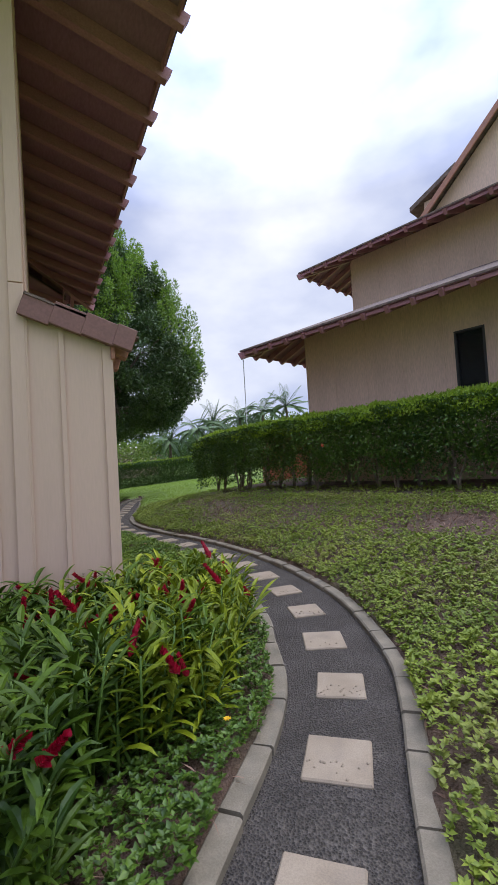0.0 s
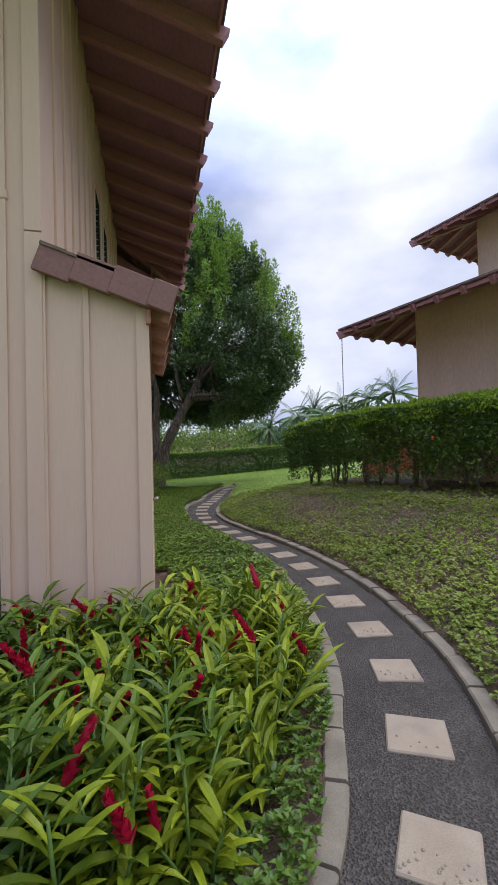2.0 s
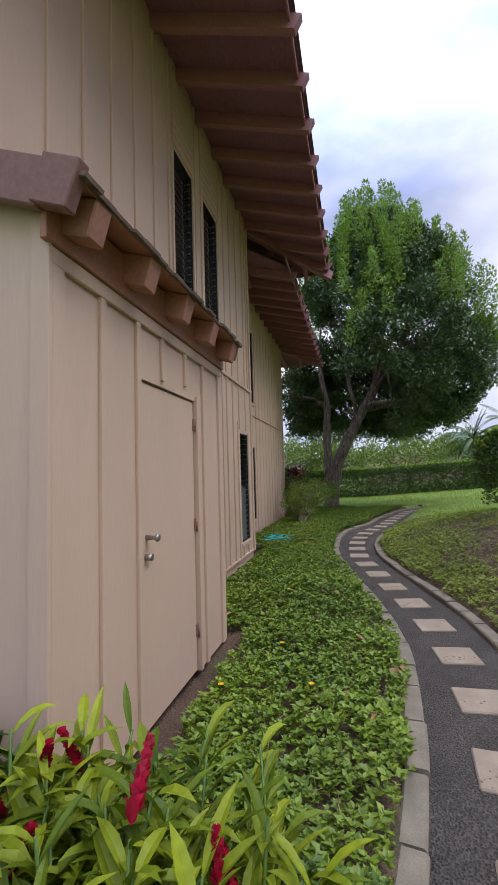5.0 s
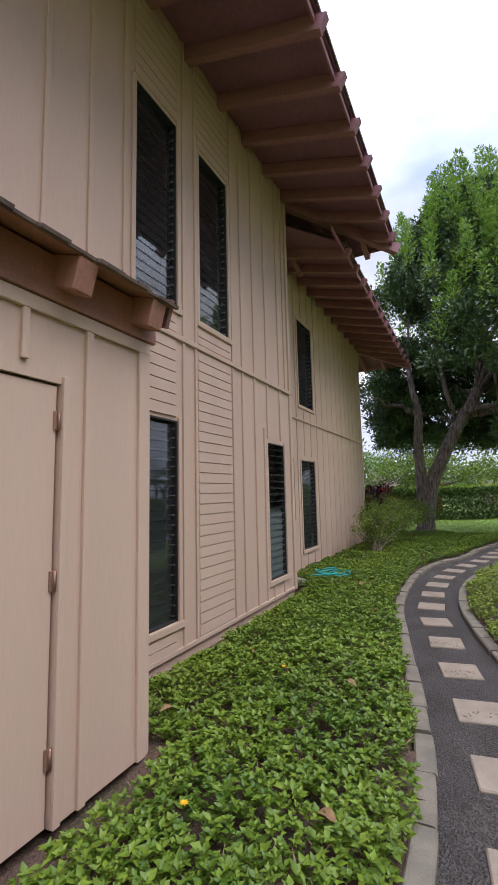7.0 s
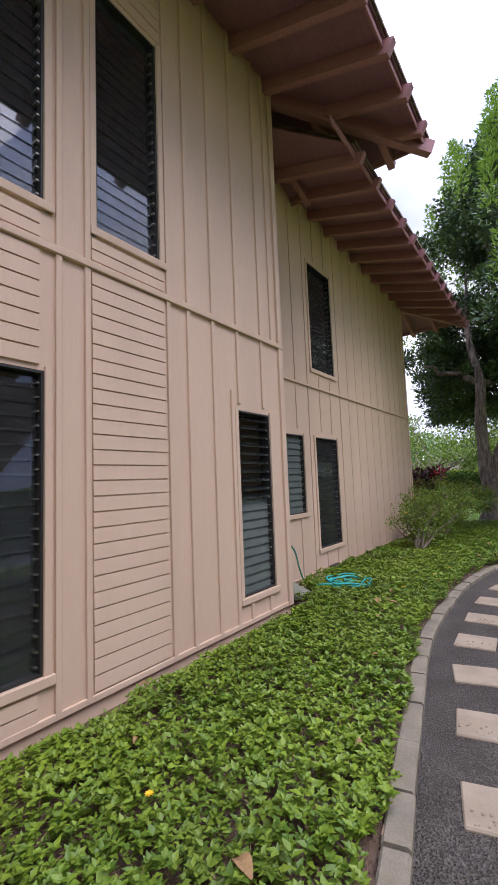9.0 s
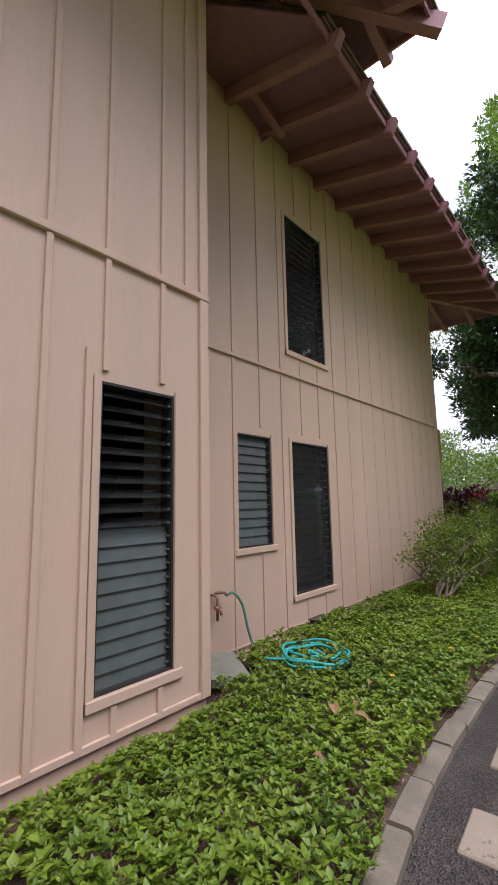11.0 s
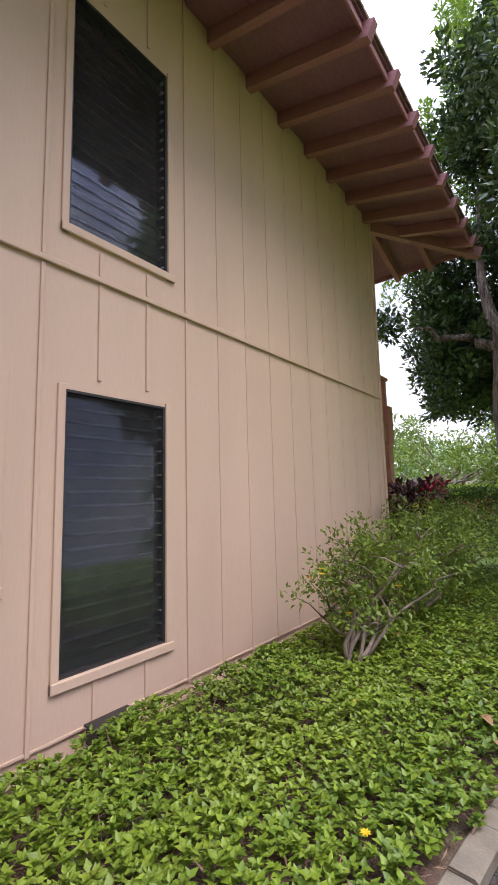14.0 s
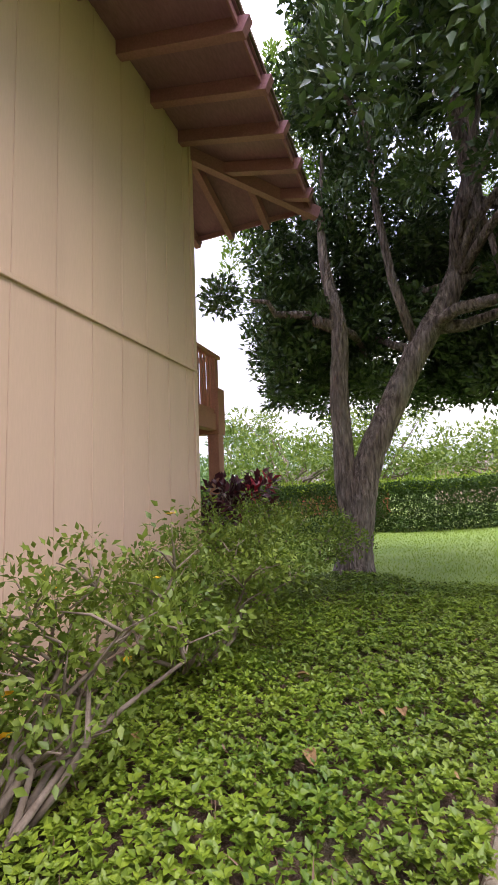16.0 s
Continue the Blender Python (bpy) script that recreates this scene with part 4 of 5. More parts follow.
tube(bm, [(0.085, -0.035, -0.08), (0.085, 0.035, -0.08)], 0.018, 8)
tube(bm, [(0.085, 0.0, -0.09), (0.13, 0.0, -0.10), (0.14, 0, -0.14)], [0.02, 0.018, 0.014], 8)
part("valve", bm, M_BRASS, tap)

bm = bmesh.new()
tube(bm, curve_pts([(-0.595, 12.07, 0.54), (-0.55, 12.13, 0.56), (-0.50, 12.2, 0.44), (-0.47, 12.24, 0.22), (-0.42, 12.26, 0.06), (-0.33, 12.2, 0.03)], 6), 0.013, 8)
hz = part("leader_hose", bm, M_GREENHOSE)
tagged(hz, "short faded green hose hanging from the tap", "hose")
pts = []
hr = random.Random(2)
for i in range(90):
    a = i * 0.42
    r0 = 0.235 + 0.085 * math.sin(a * 0.23) - (0.10 if 38 < i < 58 else 0)
    pts.append((0.24 + r0 * 1.05 * math.cos(a + 0.3) + 0.03 * math.sin(i * 0.31), 12.34 + r0 * 0.95 * math.sin(a + 0.3) + 0.03 * math.cos(i * 0.23), 0.075 + 0.04 * (i / 90) + 0.012 * math.sin(i * 1.7)))
pts = [(-0.33, 12.18, 0.05), (-0.16, 12.02, 0.07), (0.04, 12.04, 0.09)] + pts
bm = bmesh.new()
tube(bm, curve_pts(pts, 3), 0.0115, 7)
hs = part("coiled_hose", bm, M_HOSE)
tagged(hs, "coiled turquoise garden hose lying on the groundcover", "hose")

slab = boxpart("splash_slab", (-0.17, -0.28, -0.04), (0.17, 0.28, 0.03), M_SLAB, bevel=0.01)
slab.matrix_world = pose(-0.26, 11.68, 0.05, 3, 4, 58)
tagged(slab, "small grey-green concrete slab by the wall", "slab")
vent = new("drain_box")
vent.location = (-0.56, 13.72, -0.06)
tagged(vent, "small dark plastic drain box on the soil", "drain")
boxpart("body", (-0.07, -0.16, -0.05), (0.07, 0.16, 0.06), M_DARK, vent, bevel=0.01)
boxpart("lid", (-0.08, -0.17, 0.06), (0.08, 0.17, 0.075), M_DARK, vent, bevel=0.005)


# ---- groundcover ----
def cover(name, n, xs, ys, keep, lo, hi, size, material, label, up=0.8):
    k_ = 6
    C = np.stack([RNG.uniform(*xs, n // k_), RNG.uniform(*ys, n // k_)], 1)
    C = C[keep(C[:, 0], C[:, 1])]
    bump = np.array([noise.noise(Vector((x * 1.6, y * 1.6, 3.1))) + 0.6 * noise.noise(Vector((x * 6, y * 6, 1.1))) for x, y in C])
    zc = ground_z(C[:, 0], C[:, 1])
    zc = zc + 0.02 + lo + (hi - lo) * RNG.random(len(C)) ** 0.6 * (1.0 + 0.6 * bump)
    # each sprig is a small rosette of leaves
    spin = RNG.uniform(0, 6.283, len(C))
    grow = RNG.uniform(0.75, 1.25, len(C))
    tilt = RNG.normal(0, 0.35, (len(C), 2))
    P, D, L = [], [], []
    for j in range(k_):
        a_ = spin + j * 6.283 / k_ * 1.1 + RNG.normal(0, 0.25, len(C))
        rise = RNG.uniform(0.1, 0.9, len(C))
        D.append(np.stack([np.cos(a_) + tilt[:, 0], np.sin(a_) + tilt[:, 1], rise], 1))
        P.append(np.column_stack([C, zc + RNG.uniform(-0.02, 0.01, len(C))]))
        L.append(RNG.uniform(*size, len(C)) * grow)
    P, D, L = np.concatenate(P), np.concatenate(D), np.concatenate(L)
    m = len(P)
    z = P[:, 2]
    P = P[:, :2]
    U = np.array([0, 0, 1.0]) + RNG.normal(0, 0.2, (m, 3))
    me = leaf_mesh(name, np.column_stack([P, z]), D, U, L, L * RNG.uniform(0.5, 0.7, m), 0.18, 0.1, True)
    me.materials.append(material)
    ob = new(name, me)
    return tagged(ob, label, "groundcover", kind="stuff")


def curb_l(y):
    return np.interp(y, LY, LX)


def curb_r(y):
    return np.interp(y, RY, RX)


def house_x(y):
    return np.where(y < 4.36, -3.0, np.where(y < 6.9, 0.90, np.where(y < 11.4, 0.10, np.where(y < 19.2, -0.39, -3.0))))


def patchy(x, y, s, cut):
    v = np.array([noise.noise(Vector((a * s, b * s, 7.7))) + 0.5 * noise.noise(Vector((a * s * 3, b * s * 3, 1.7))) for a, b in zip(x, y)])
    return v + RNG.uniform(-0.25, 0.25, len(x)) > cut


def keep_left(x, y):
    k = (x > house_x(y) + 0.05 * np.sin(y * 9)) & (x < curb_l(y) - 0.045 - 0.03 * np.sin(y * 7)) & (y < 20.9 + 0.3 * np.sin(x * 1.7))
    k &= ~((np.abs(x + 0.28) < 0.27) & (np.abs(y - 11.68) < 0.2))
    k &= ~((x < 0.2) & (y > 11.2) & (y < 11.55) & (x < -0.1))
    return k


def keep_near(x, y):
    return keep_left(x, y) & patchy(x, y, 1.3, -0.75)


cover("groundcover", 430000, (-0.6, 3.9), (4.3, 21.2), keep_near, 0.0, 0.10, (0.026, 0.050), M_COVER, "dense low bright green leafy groundcover beside the house")
# leaf colour here is darkened to stand for shade below the gingers
cover("groundcover_front", 90000, (-2.2, 2.1), (0.6, 4.4), keep_left, 0.0, 0.14, (0.024, 0.044), M_COVER_SHADE, "green leafy groundcover under the ginger plants, shade painted into its colour")


def keep_right(x, y):
    return (x > curb_r(y) + 0.06 + 0.03 * np.sin(y * 5)) & (y < 16.3 - 0.55 * (x - 3) + 0.3 * np.sin(x * 2)) & (x < 5.9 + (12.3 - y) * 0.31) & ((x < 4.9 + (12.3 - y) * 0.28) | (RNG.random(len(x)) < 0.25))


def bank_thick(x, y):
    band = np.exp(-((x - (4.6 + (9.0 - y) * 0.18)) / 0.9) ** 2)
    v = np.array([noise.noise(Vector((a * 0.7, b * 0.7, 2.2))) for a, b in zip(x, y)])
    return keep_right(x, y) & (RNG.random(len(x)) > 0.85 * band * (0.8 + 1.2 * v))


cover("bank_groundcover", 640000, (0.6, 9.5), (-1.5, 17.5), bank_thick, -0.01, 0.085, (0.025, 0.047), M_COVER2, "low patchy green groundcover on the sloping bank")
P = np.stack([RNG.uniform(1.5, 8.5, 30000), RNG.uniform(0, 16, 30000)], 1)
band = np.exp(-((P[:, 0] - (4.6 + (9.0 - P[:, 1]) * 0.18)) / 1.0) ** 2)
P = P[keep_right(P[:, 0], P[:, 1]) & (RNG.random(len(P)) < 0.15 + 0.85 * band)]
m_ = len(P)
me = leaf_mesh("dry_stems", np.column_stack([P, ground_z(P[:, 0], P[:, 1]) + RNG.uniform(0.0, 0.05, m_)]), rdirs(m_, 0.5), rdirs(m_, 2), RNG.uniform(0.05, 0.11, m_), RNG.uniform(0.008, 0.02, m_), 0.1, 0.1, True)
me.materials.append(M_DRY)
tagged(new("dry_stems", me), "dry pinkish-brown stems and litter on the bank", "plant litter", kind="stuff")
P = np.stack([RNG.uniform(-0.6, 2.2, 9000), RNG.uniform(1.0, 21, 9000)], 1)
P = P[keep_left(P[:, 0], P[:, 1])]
m_ = len(P)
me = leaf_mesh("dry_twigs", np.column_stack([P, ground_z(P[:, 0], P[:, 1]) + RNG.uniform(0.0, 0.06, m_)]), rdirs(m_, 0.4), rdirs(m_, 2), RNG.uniform(0.05, 0.12, m_), RNG.uniform(0.004, 0.012, m_), 0.1, 0.1)
me.materials.append(M_DRY)
tagged(new("dry_twigs", me), "dry brown twigs among the green groundcover", "plant litter", kind="stuff")

# lawn blades
P = np.stack([RNG.uniform(-4, 11, 90000), RNG.uniform(14.5, 30, 90000)], 1)
P = P[~is_bed(P[:, 0], P[:, 1])]
m_ = len(P)
D = rdirs(m_, 1.6)
me = leaf_mesh("lawn_grass", np.column_stack([P, ground_z(P[:, 0], P[:, 1]) - 0.005]), D, rdirs(m_, 0.0), RNG.uniform(0.03, 0.07, m_), RNG.uniform(0.008, 0.016, m_), 0.1, 0.1, True)
M_BLADE = mat("grass_blade", (0.20, 0.33, 0.03), (0.34, 0.47, 0.05), 0.6, 0.8, 0.05, 30, island=0.5, translucent=0.3)
me.materials.append(M_BLADE)
tagged(new("lawn_grass", me), "short bright green mown grass blades", "grass", kind="stuff")


# ---- ginger plants ----
def strap_leaf(verts, faces, base, d, up, L, W, droop, rng):
    """A long arching leaf with a folded midrib, five stations."""
    d = d.normalized()
    s = d.cross(up).normalized()
    i0 = len(verts)
    p = base.copy()
    prof = (0.12, 0.75, 1.0, 0.72, 0.0)
    cur = d.copy()
    wave = rng.uniform(-0.3, 0.3)
    for k_, w in enumerate(prof):
        n_ = s.cross(cur).normalized()
        hw = W * 0.5 * w
        verts += [p + s * hw + n_ * hw * 0.45, p, p - s * hw + n_ * hw * 0.45]
        p = p + cur * (L / 4)
        cur = (cur + Vector((0, 0, -droop)) + s * wave * 0.12).normalized()
    for k_ in range(4):
        a = i0 + 3 * k_
        faces += [(a, a + 1, a + 4, a + 3), (a + 1, a + 2, a + 5, a + 4)]


def bract_spike(seed, h):
    rng = random.Random(seed)
    verts, faces = [], []
    n = int(h / 0.006)
    for i in range(n):
        t = i / n
        a = i * 2.4
        out = Vector((math.cos(a), math.sin(a), 0.9 + t * 1.3)).normalized()
        strap_leaf(verts, faces, Vector((0, 0, t * h)), out, Vector((0, 0, 1)), (0.052 - 0.022 * t) * rng.uniform(0.85, 1.15), 0.036, -0.05, rng)
    me = bpy.data.meshes.new("flower_spike")
    me.from_pydata([v[:] for v in verts], [], faces)
    me.materials.append(M_RED)
    return me


def ginger(seed, spikes, leaf_material):
    """One clump: leaning stems with two ranks of strap leaves, some with a red flower spike."""
    rng = random.Random(seed)
    ob = new("ginger_plant")
    stems = rng.randint(12, 15)
    verts, faces = [], []
    bm = bmesh.new()
    for s in range(stems):
        a = rng.uniform(0, 6.28)
        lean = rng.uniform(0.05, 0.45)
        h = rng.uniform(0.36, 0.62)
        base = Vector((rng.uniform(-0.16, 0.16), rng.uniform(-0.16, 0.16), 0))
        top = base + Vector((math.cos(a) * lean * h, math.sin(a) * lean * h, h))
        midp = base.lerp(top, 0.5) + Vector((0, 0, 0.03))
        tube(bm, [base, midp, top], [0.008, 0.007, 0.005], 5)
        plane = rng.uniform(0, 3.14)
        nl = rng.randint(11, 15)
        for k_ in range(nl):
            t = 0.12 + 0.88 * (k_ + rng.uniform(0, 0.6)) / nl
            p = base.lerp(top, min(t, 1.0)) + Vector((0, 0, 0.03 * (1 - abs(2 * t - 1))))
            side_ = plane + (math.pi if k_ % 2 else 0) + rng.uniform(-0.45, 0.45)
            d = Vector((math.cos(side_), math.sin(side_), rng.uniform(0.5, 1.3) * (0.45 + 0.9 * t)))
            strap_leaf(verts, faces, p, d, Vector((0, 0, 1)), rng.uniform(0.13, 0.25), rng.uniform(0.028, 0.048), rng.uniform(0.10, 0.36), rng)
        if s < spikes:
            fl = part("flower_spike", bract_spike(seed * 10 + s, rng.uniform(0.12, 0.20)), None, ob, "crimson red bract spike")
            fl.matrix_local = Matrix.Translation(top + Vector((0, 0, 0.03))) @ Euler((rng.uniform(-0.7, 0.7), rng.uniform(-0.7, 0.7), 0)).to_matrix().to_4x4()
    part("stem_cluster", bm, M_GSTEM, ob)
    me = bpy.data.meshes.new("leaves")
    me.from_pydata([v[:] for v in verts], [], faces)
    me.materials.append(leaf_material)
    part("leaves", me, None, ob)
    return ob


kinds = [ginger(s, k_, m_) for s, k_, m_ in ((21, 1, M_GINGER), (22, 1, M_GINGER), (23, 1, M_GINGER), (24, 1, M_GINGERY), (25, 1, M_GINGERY), (26, 1, M_GINGERY))]
grng = random.Random(9)
spots = []
tries = 0
while len(spots) < 135 and tries < 9000:
    tries += 1
    x, y = grng.uniform(-2.0, 1.75), grng.uniform(0.9, 4.15)
    gap = 0.62 - 0.2 * min(max((y - 2.2) / 0.8, 0), 1)
    if x > float(curb_l(y)) - gap or (y < 2.4 and x > float(curb_l(y)) - 0.85) or (x - 0.0) ** 2 + (y - 0.0) ** 2 < 1.1:
        continue
    if min(((x - a) ** 2 + (y - b) ** 2 for a, b in spots), default=9) < 0.18 ** 2:
        continue
    spots.append((x, y))
for i, (x, y) in enumerate(spots):
    young = x + 0.35 * (y - 2.6) + grng.uniform(-0.5, 0.5) > 0.75
    src = kinds[grng.choice((3, 4, 5, 4, 5)) if young else grng.choice((0, 0, 1, 2, 1))] if i >= 6 else kinds[i]
    sc = grng.uniform(0.85, 1.12)
    m = pose(x, y, gz(x, y), grng.uniform(-6, 6), grng.uniform(-6, 6), grng.uniform(0, 360))
    if i < 6:
        src.matrix_world = m
        g_ = src
    else:
        g_ = copy_thing(src, m)
        g_.scale = (sc, sc, sc)
    has = any(c.name.startswith("flower_spike") for c in g_.children)
    tagged(g_, "green ginger plant with crimson flower spikes" if has else "bushy green ginger plant with long strap leaves", "plant", "ginger plants by the path")


# ---- leafy bodies ----
def leaf_part(name, P, D, U, L, W, material, parent, fold=0.2, droop=0.1, simple=False):
    me = leaf_mesh(name, P, D, U, L, W, fold, droop, simple)
    me.materials.append(material)
    return part(name, me, None, parent)


def clump_leaves(centres, radii, per, size, up=0.4, flat=0.8):
    """Leaves on and in a set of ragged clumps."""
    C = np.repeat(np.asarray(centres), per, axis=0)
    R = np.repeat(np.asarray(radii), per)
    d = rdirs(len(C), 0.15)
    r = R * RNG.random(len(C)) ** 0.45
    P = C + d * r[:, None] * np.array([1, 1, flat])
    D = d * 0.8 + rdirs(len(C), up) * 0.8
    L = RNG.uniform(*size, len(C))
    return P, D, rdirs(len(C), 1.2), L


def limb_path(a, b, bend, rng, n=5):
    a, b = Vector(a), Vector(b)
    out = []
    for i in range(n + 1):
        t = i / n
        p = a.lerp(b, t)
        w = math.sin(math.pi * t) * bend
        out.append(p + Vector((rng.uniform(-1, 1), rng.uniform(-1, 1), rng.uniform(0, 1))) * w)
    return out


# ---- big tree ----
tree = new("shade_tree")
TX, TY = 0.9, 21.75
tree.location = (TX, TY, 0)
tagged(tree, "large dense evergreen tree with forked grey-brown trunk on the lawn edge", "tree")
trng = random.Random(31)
bm = bmesh.new()
tube(bm, curve_pts([(-0.06, 0, -0.2), (-0.03, 0, 0.05), (0.02, 0, 0.5), (0.14, 0.04, 1.2), (0.33, 0.12, 1.9), (0.75, 0.3, 2.8), (1.25, 0.48, 3.8), (1.95, 0.72, 5.0), (2.4, 0.7, 6.5), (2.2, 0.5, 8.5), (2.6, 0.4, 10.6)], 5),
     list(np.interp(np.linspace(0, 10, 51), [0, 1, 2, 3, 4, 5, 6, 7, 8, 9, 10], [0.42, 0.34, 0.285, 0.265, 0.235, 0.22, 0.205, 0.195, 0.16, 0.10, 0.03])), 22, True, 0.06, trng)
part("trunk", bm, M_BARK, tree)
bm = bmesh.new()
tube(bm, curve_pts([(0.03, 0.0, 0.9), (-0.08, 0.0, 1.5), (-0.10, 0.05, 2.2), (-0.12, 0.1, 3.2), (-0.05, 0.1, 4.3), (-0.3, 0.3, 6.0), (-0.2, 0.3, 8.0)], 5), list(np.interp(np.linspace(0, 6, 31), range(7), [0.22, 0.20, 0.175, 0.165, 0.15, 0.09, 0.03])), 14, True, 0.05, trng)
part("trunk", bm, M_BARK, tree)
CC = Vector((2.2, 0.3, 6.6))                     # crown centre from the trunk's foot
centres, radii = [], []
tips, tipr = [], []


def crown_r(z):
    """Half-width of the crown at a height: broad below, pointed above."""
    t = (z - 2.6) / 10.4
    return 4.5 * max(0.0, math.sin(math.pi * min(1, max(0.02, t)) ** 0.62)) ** 0.75 * (1.0 if t < 0.5 else 1.0 - 0.15 * (t - 0.5))


for i in range(760):
    z = trng.uniform(2.7, 12.2)
    a = trng.uniform(0, 6.283)
    wob = 1 + 0.16 * noise.noise(Vector((math.cos(a) * 1.5, math.sin(a) * 1.5, z * 0.45)))
    rr = crown_r(z) * wob * (trng.random() ** 0.3)
    c = (CC.x + rr * math.cos(a), CC.y + rr * math.sin(a), z + (0.6 * (1 - rr / 4.5) if z < 4.5 else 0))
    if c[0] + TX < 1.6 and c[1] + TY < 21.5 and 2.4 < c[2] < 8.4:
        continue                                 # kept clear of the eave
    if z < 5.0 and c[1] < 0.8 and -0.9 < c[0] < 2.5:
        continue                                 # bare on the lit side of the trunks
    if z < 3.5 and math.hypot(c[0] - 0.9, c[1] - 0.4) < 1.5:
        continue
    centres.append(c)
    radii.append(trng.uniform(0.28, 0.56))
for i in range(150):
    # dense foliage on the shaded far side, behind the trunks
    centres.append((trng.uniform(-1.9, 3.6), trng.uniform(1.0, 3.2), trng.uniform(3.3, 7.0)))
    radii.append(trng.uniform(0.3, 0.55))
for i in range(34):
    # low spray beside the smaller trunk
    centres.append((trng.uniform(-1.7, -0.3), trng.uniform(0.2, 1.6), trng.uniform(3.4, 5.8)))
    radii.append(trng.uniform(0.26, 0.42))
for i in range(230):
    z = trng.uniform(5.5, 12.6)
    a = trng.uniform(0, 6.283)
    rr = crown_r(z) * trng.uniform(0.8, 1.06)
    if CC.x + rr * math.cos(a) + TX < 1.7 and CC.y + rr * math.sin(a) + TY < 22.0 and z < 8.4:
        continue
    for k_ in range(5):
        tips.append((CC.x + rr * math.cos(a), CC.y + rr * math.sin(a), z + 0.30 * k_))
        tipr.append(0.30 - 0.045 * k_)
for k_ in range(16):
    bm = bmesh.new()
    c = centres[k_ * 29]
    s0 = trng.choice(((1.25, 0.48, 3.8), (1.95, 0.72, 5.0), (2.4, 0.7, 6.5), (-0.05, 0.1, 4.3), (2.2, 0.5, 8.5)))
    pth = limb_path(s0, c, 0.3, trng)
    tube(bm, pth, list(np.linspace(0.10, 0.02, len(pth))), 7)
    part("limb", bm, M_BARK, tree)
for c in ((3.9, 0.5, 4.1), (4.6, -0.6, 4.4), (-1.6, -0.3, 5.0)):
    bm = bmesh.new()
    pth = limb_path((1.45, 0.55, 4.2) if c[0] > 0 else (-0.05, 0.1, 4.3), c, 0.25, trng)
    tube(bm, pth, list(np.linspace(0.13, 0.03, len(pth))), 9)
    part("limb", bm, M_BARK, tree)
P, D, U, L = clump_leaves(centres, radii, 210, (0.12, 0.19), 0.6, 0.85)
leaf_part("crown", P, D, U, L, L * 0.46, M_TREE, tree, simple=True)
P, D, U, L = clump_leaves(tips, tipr, 42, (0.10, 0.17), 1.6, 1.2)
leaf_part("new_growth", P, D, U, L, L * 0.36, M_TIP, tree)


# ---- tall hedge in front of the neighbour ----
def hedge(name, a, b, width, z0, h, n, size, material, top_material, label, clump=0.34, stems=0, seed=1, top_n=0):
    rng = random.Random(seed)
    ob = new(name)
    a, b = Vector(a), Vector(b)
    ob.location = (a.x, a.y, 0)
    tagged(ob, label, "hedge")
    u = (b - a)
    ln = u.length
    u.normalize()
    w = Vector((-u.y, u.x))
    S, T, Z = RNG.uniform(0, ln, n), RNG.uniform(-1, 1, n), RNG.uniform(0, 1, n)
    # leaves mostly near the faces
    face = RNG.random(n)
    T = np.where(face < 0.55, np.sign(T) * (1 - 0.3 * RNG.random(n) ** 2), T)
    Z = np.where(face > 0.75, 1 - 0.22 * RNG.random(n) ** 2, Z)
    wob = np.array([noise.noise(Vector((s * 1.3, t * 1.5, z * 2.0))) for s, t, z in zip(S, T, Z)])
    Z2 = z0 + Z * (h - z0) * (1 + 0.05 * wob)
    x = u.x * S + w.x * T * (width / 2) * (1 + 0.38 * wob)
    y = u.y * S + w.y * T * (width / 2) * (1 + 0.38 * wob)
    if z0 > 0.1:
        keep = (Z > 0.3 + 0.35 * wob) | (RNG.random(n) < 0.22)
    else:
        keep = np.ones(n, bool)
    g = ground_z(x + a.x, y + a.y)
    P = np.stack([x, y, Z2 + g], 1)[keep]
    m = len(P)
    D = np.stack([w.x * np.sign(T[keep]) * 0.5, w.y * np.sign(T[keep]) * 0.5, np.full(m, 0.25)], 1) + rdirs(m, 0.2)
    L = RNG.uniform(*size, m)
    leaf_part("foliage", P, D, rdirs(m, 1.0), L, L * 0.5, material, ob, simple=True)
    if top_n:
        S, T = RNG.uniform(0, ln, top_n), RNG.uniform(-1.05, 1.05, top_n)
        wob = np.array([noise.noise(Vector((s * 2.1, t * 2.5, 4.0))) for s, t in zip(S, T)])
        x, y = u.x * S + w.x * T * width / 2, u.y * S + w.y * T * width / 2
        zt_ = h - 0.06 + 0.20 * RNG.random(top_n) + 0.09 * wob - 0.22 * np.abs(T) ** 3 + ground_z(x + a.x, y + a.y)
        L = RNG.uniform(*size, top_n)
        leaf_part("new_growth", np.stack([x, y, zt_], 1), rdirs(top_n, 1.0), rdirs(top_n, 0.5), L, L * 0.45, top_material, ob)
    for i in range(stems):
        s = (i + rng.uniform(0.2, 0.8)) * ln / stems
        t = rng.uniform(-0.3, 0.3) * width
        bx, by = u.x * s + w.x * t, u.y * s + w.y * t
        bm = bmesh.new()
        gb = gz(bx + a.x, by + a.y)
        for q in range(3):
            ang_ = rng.uniform(0, 6.28)
            r_ = rng.uniform(0.15, 0.4)
            pth = limb_path((bx, by, gb - 0.05), (bx + r_ * math.cos(ang_), by + r_ * math.sin(ang_), gb + h * 0.8), 0.09, rng, 5)
            tube(bm, pth, [0.03, 0.026, 0.022, 0.018, 0.013, 0.008], 6)
        part("stem", bm, M_TWIG, ob)
    return ob


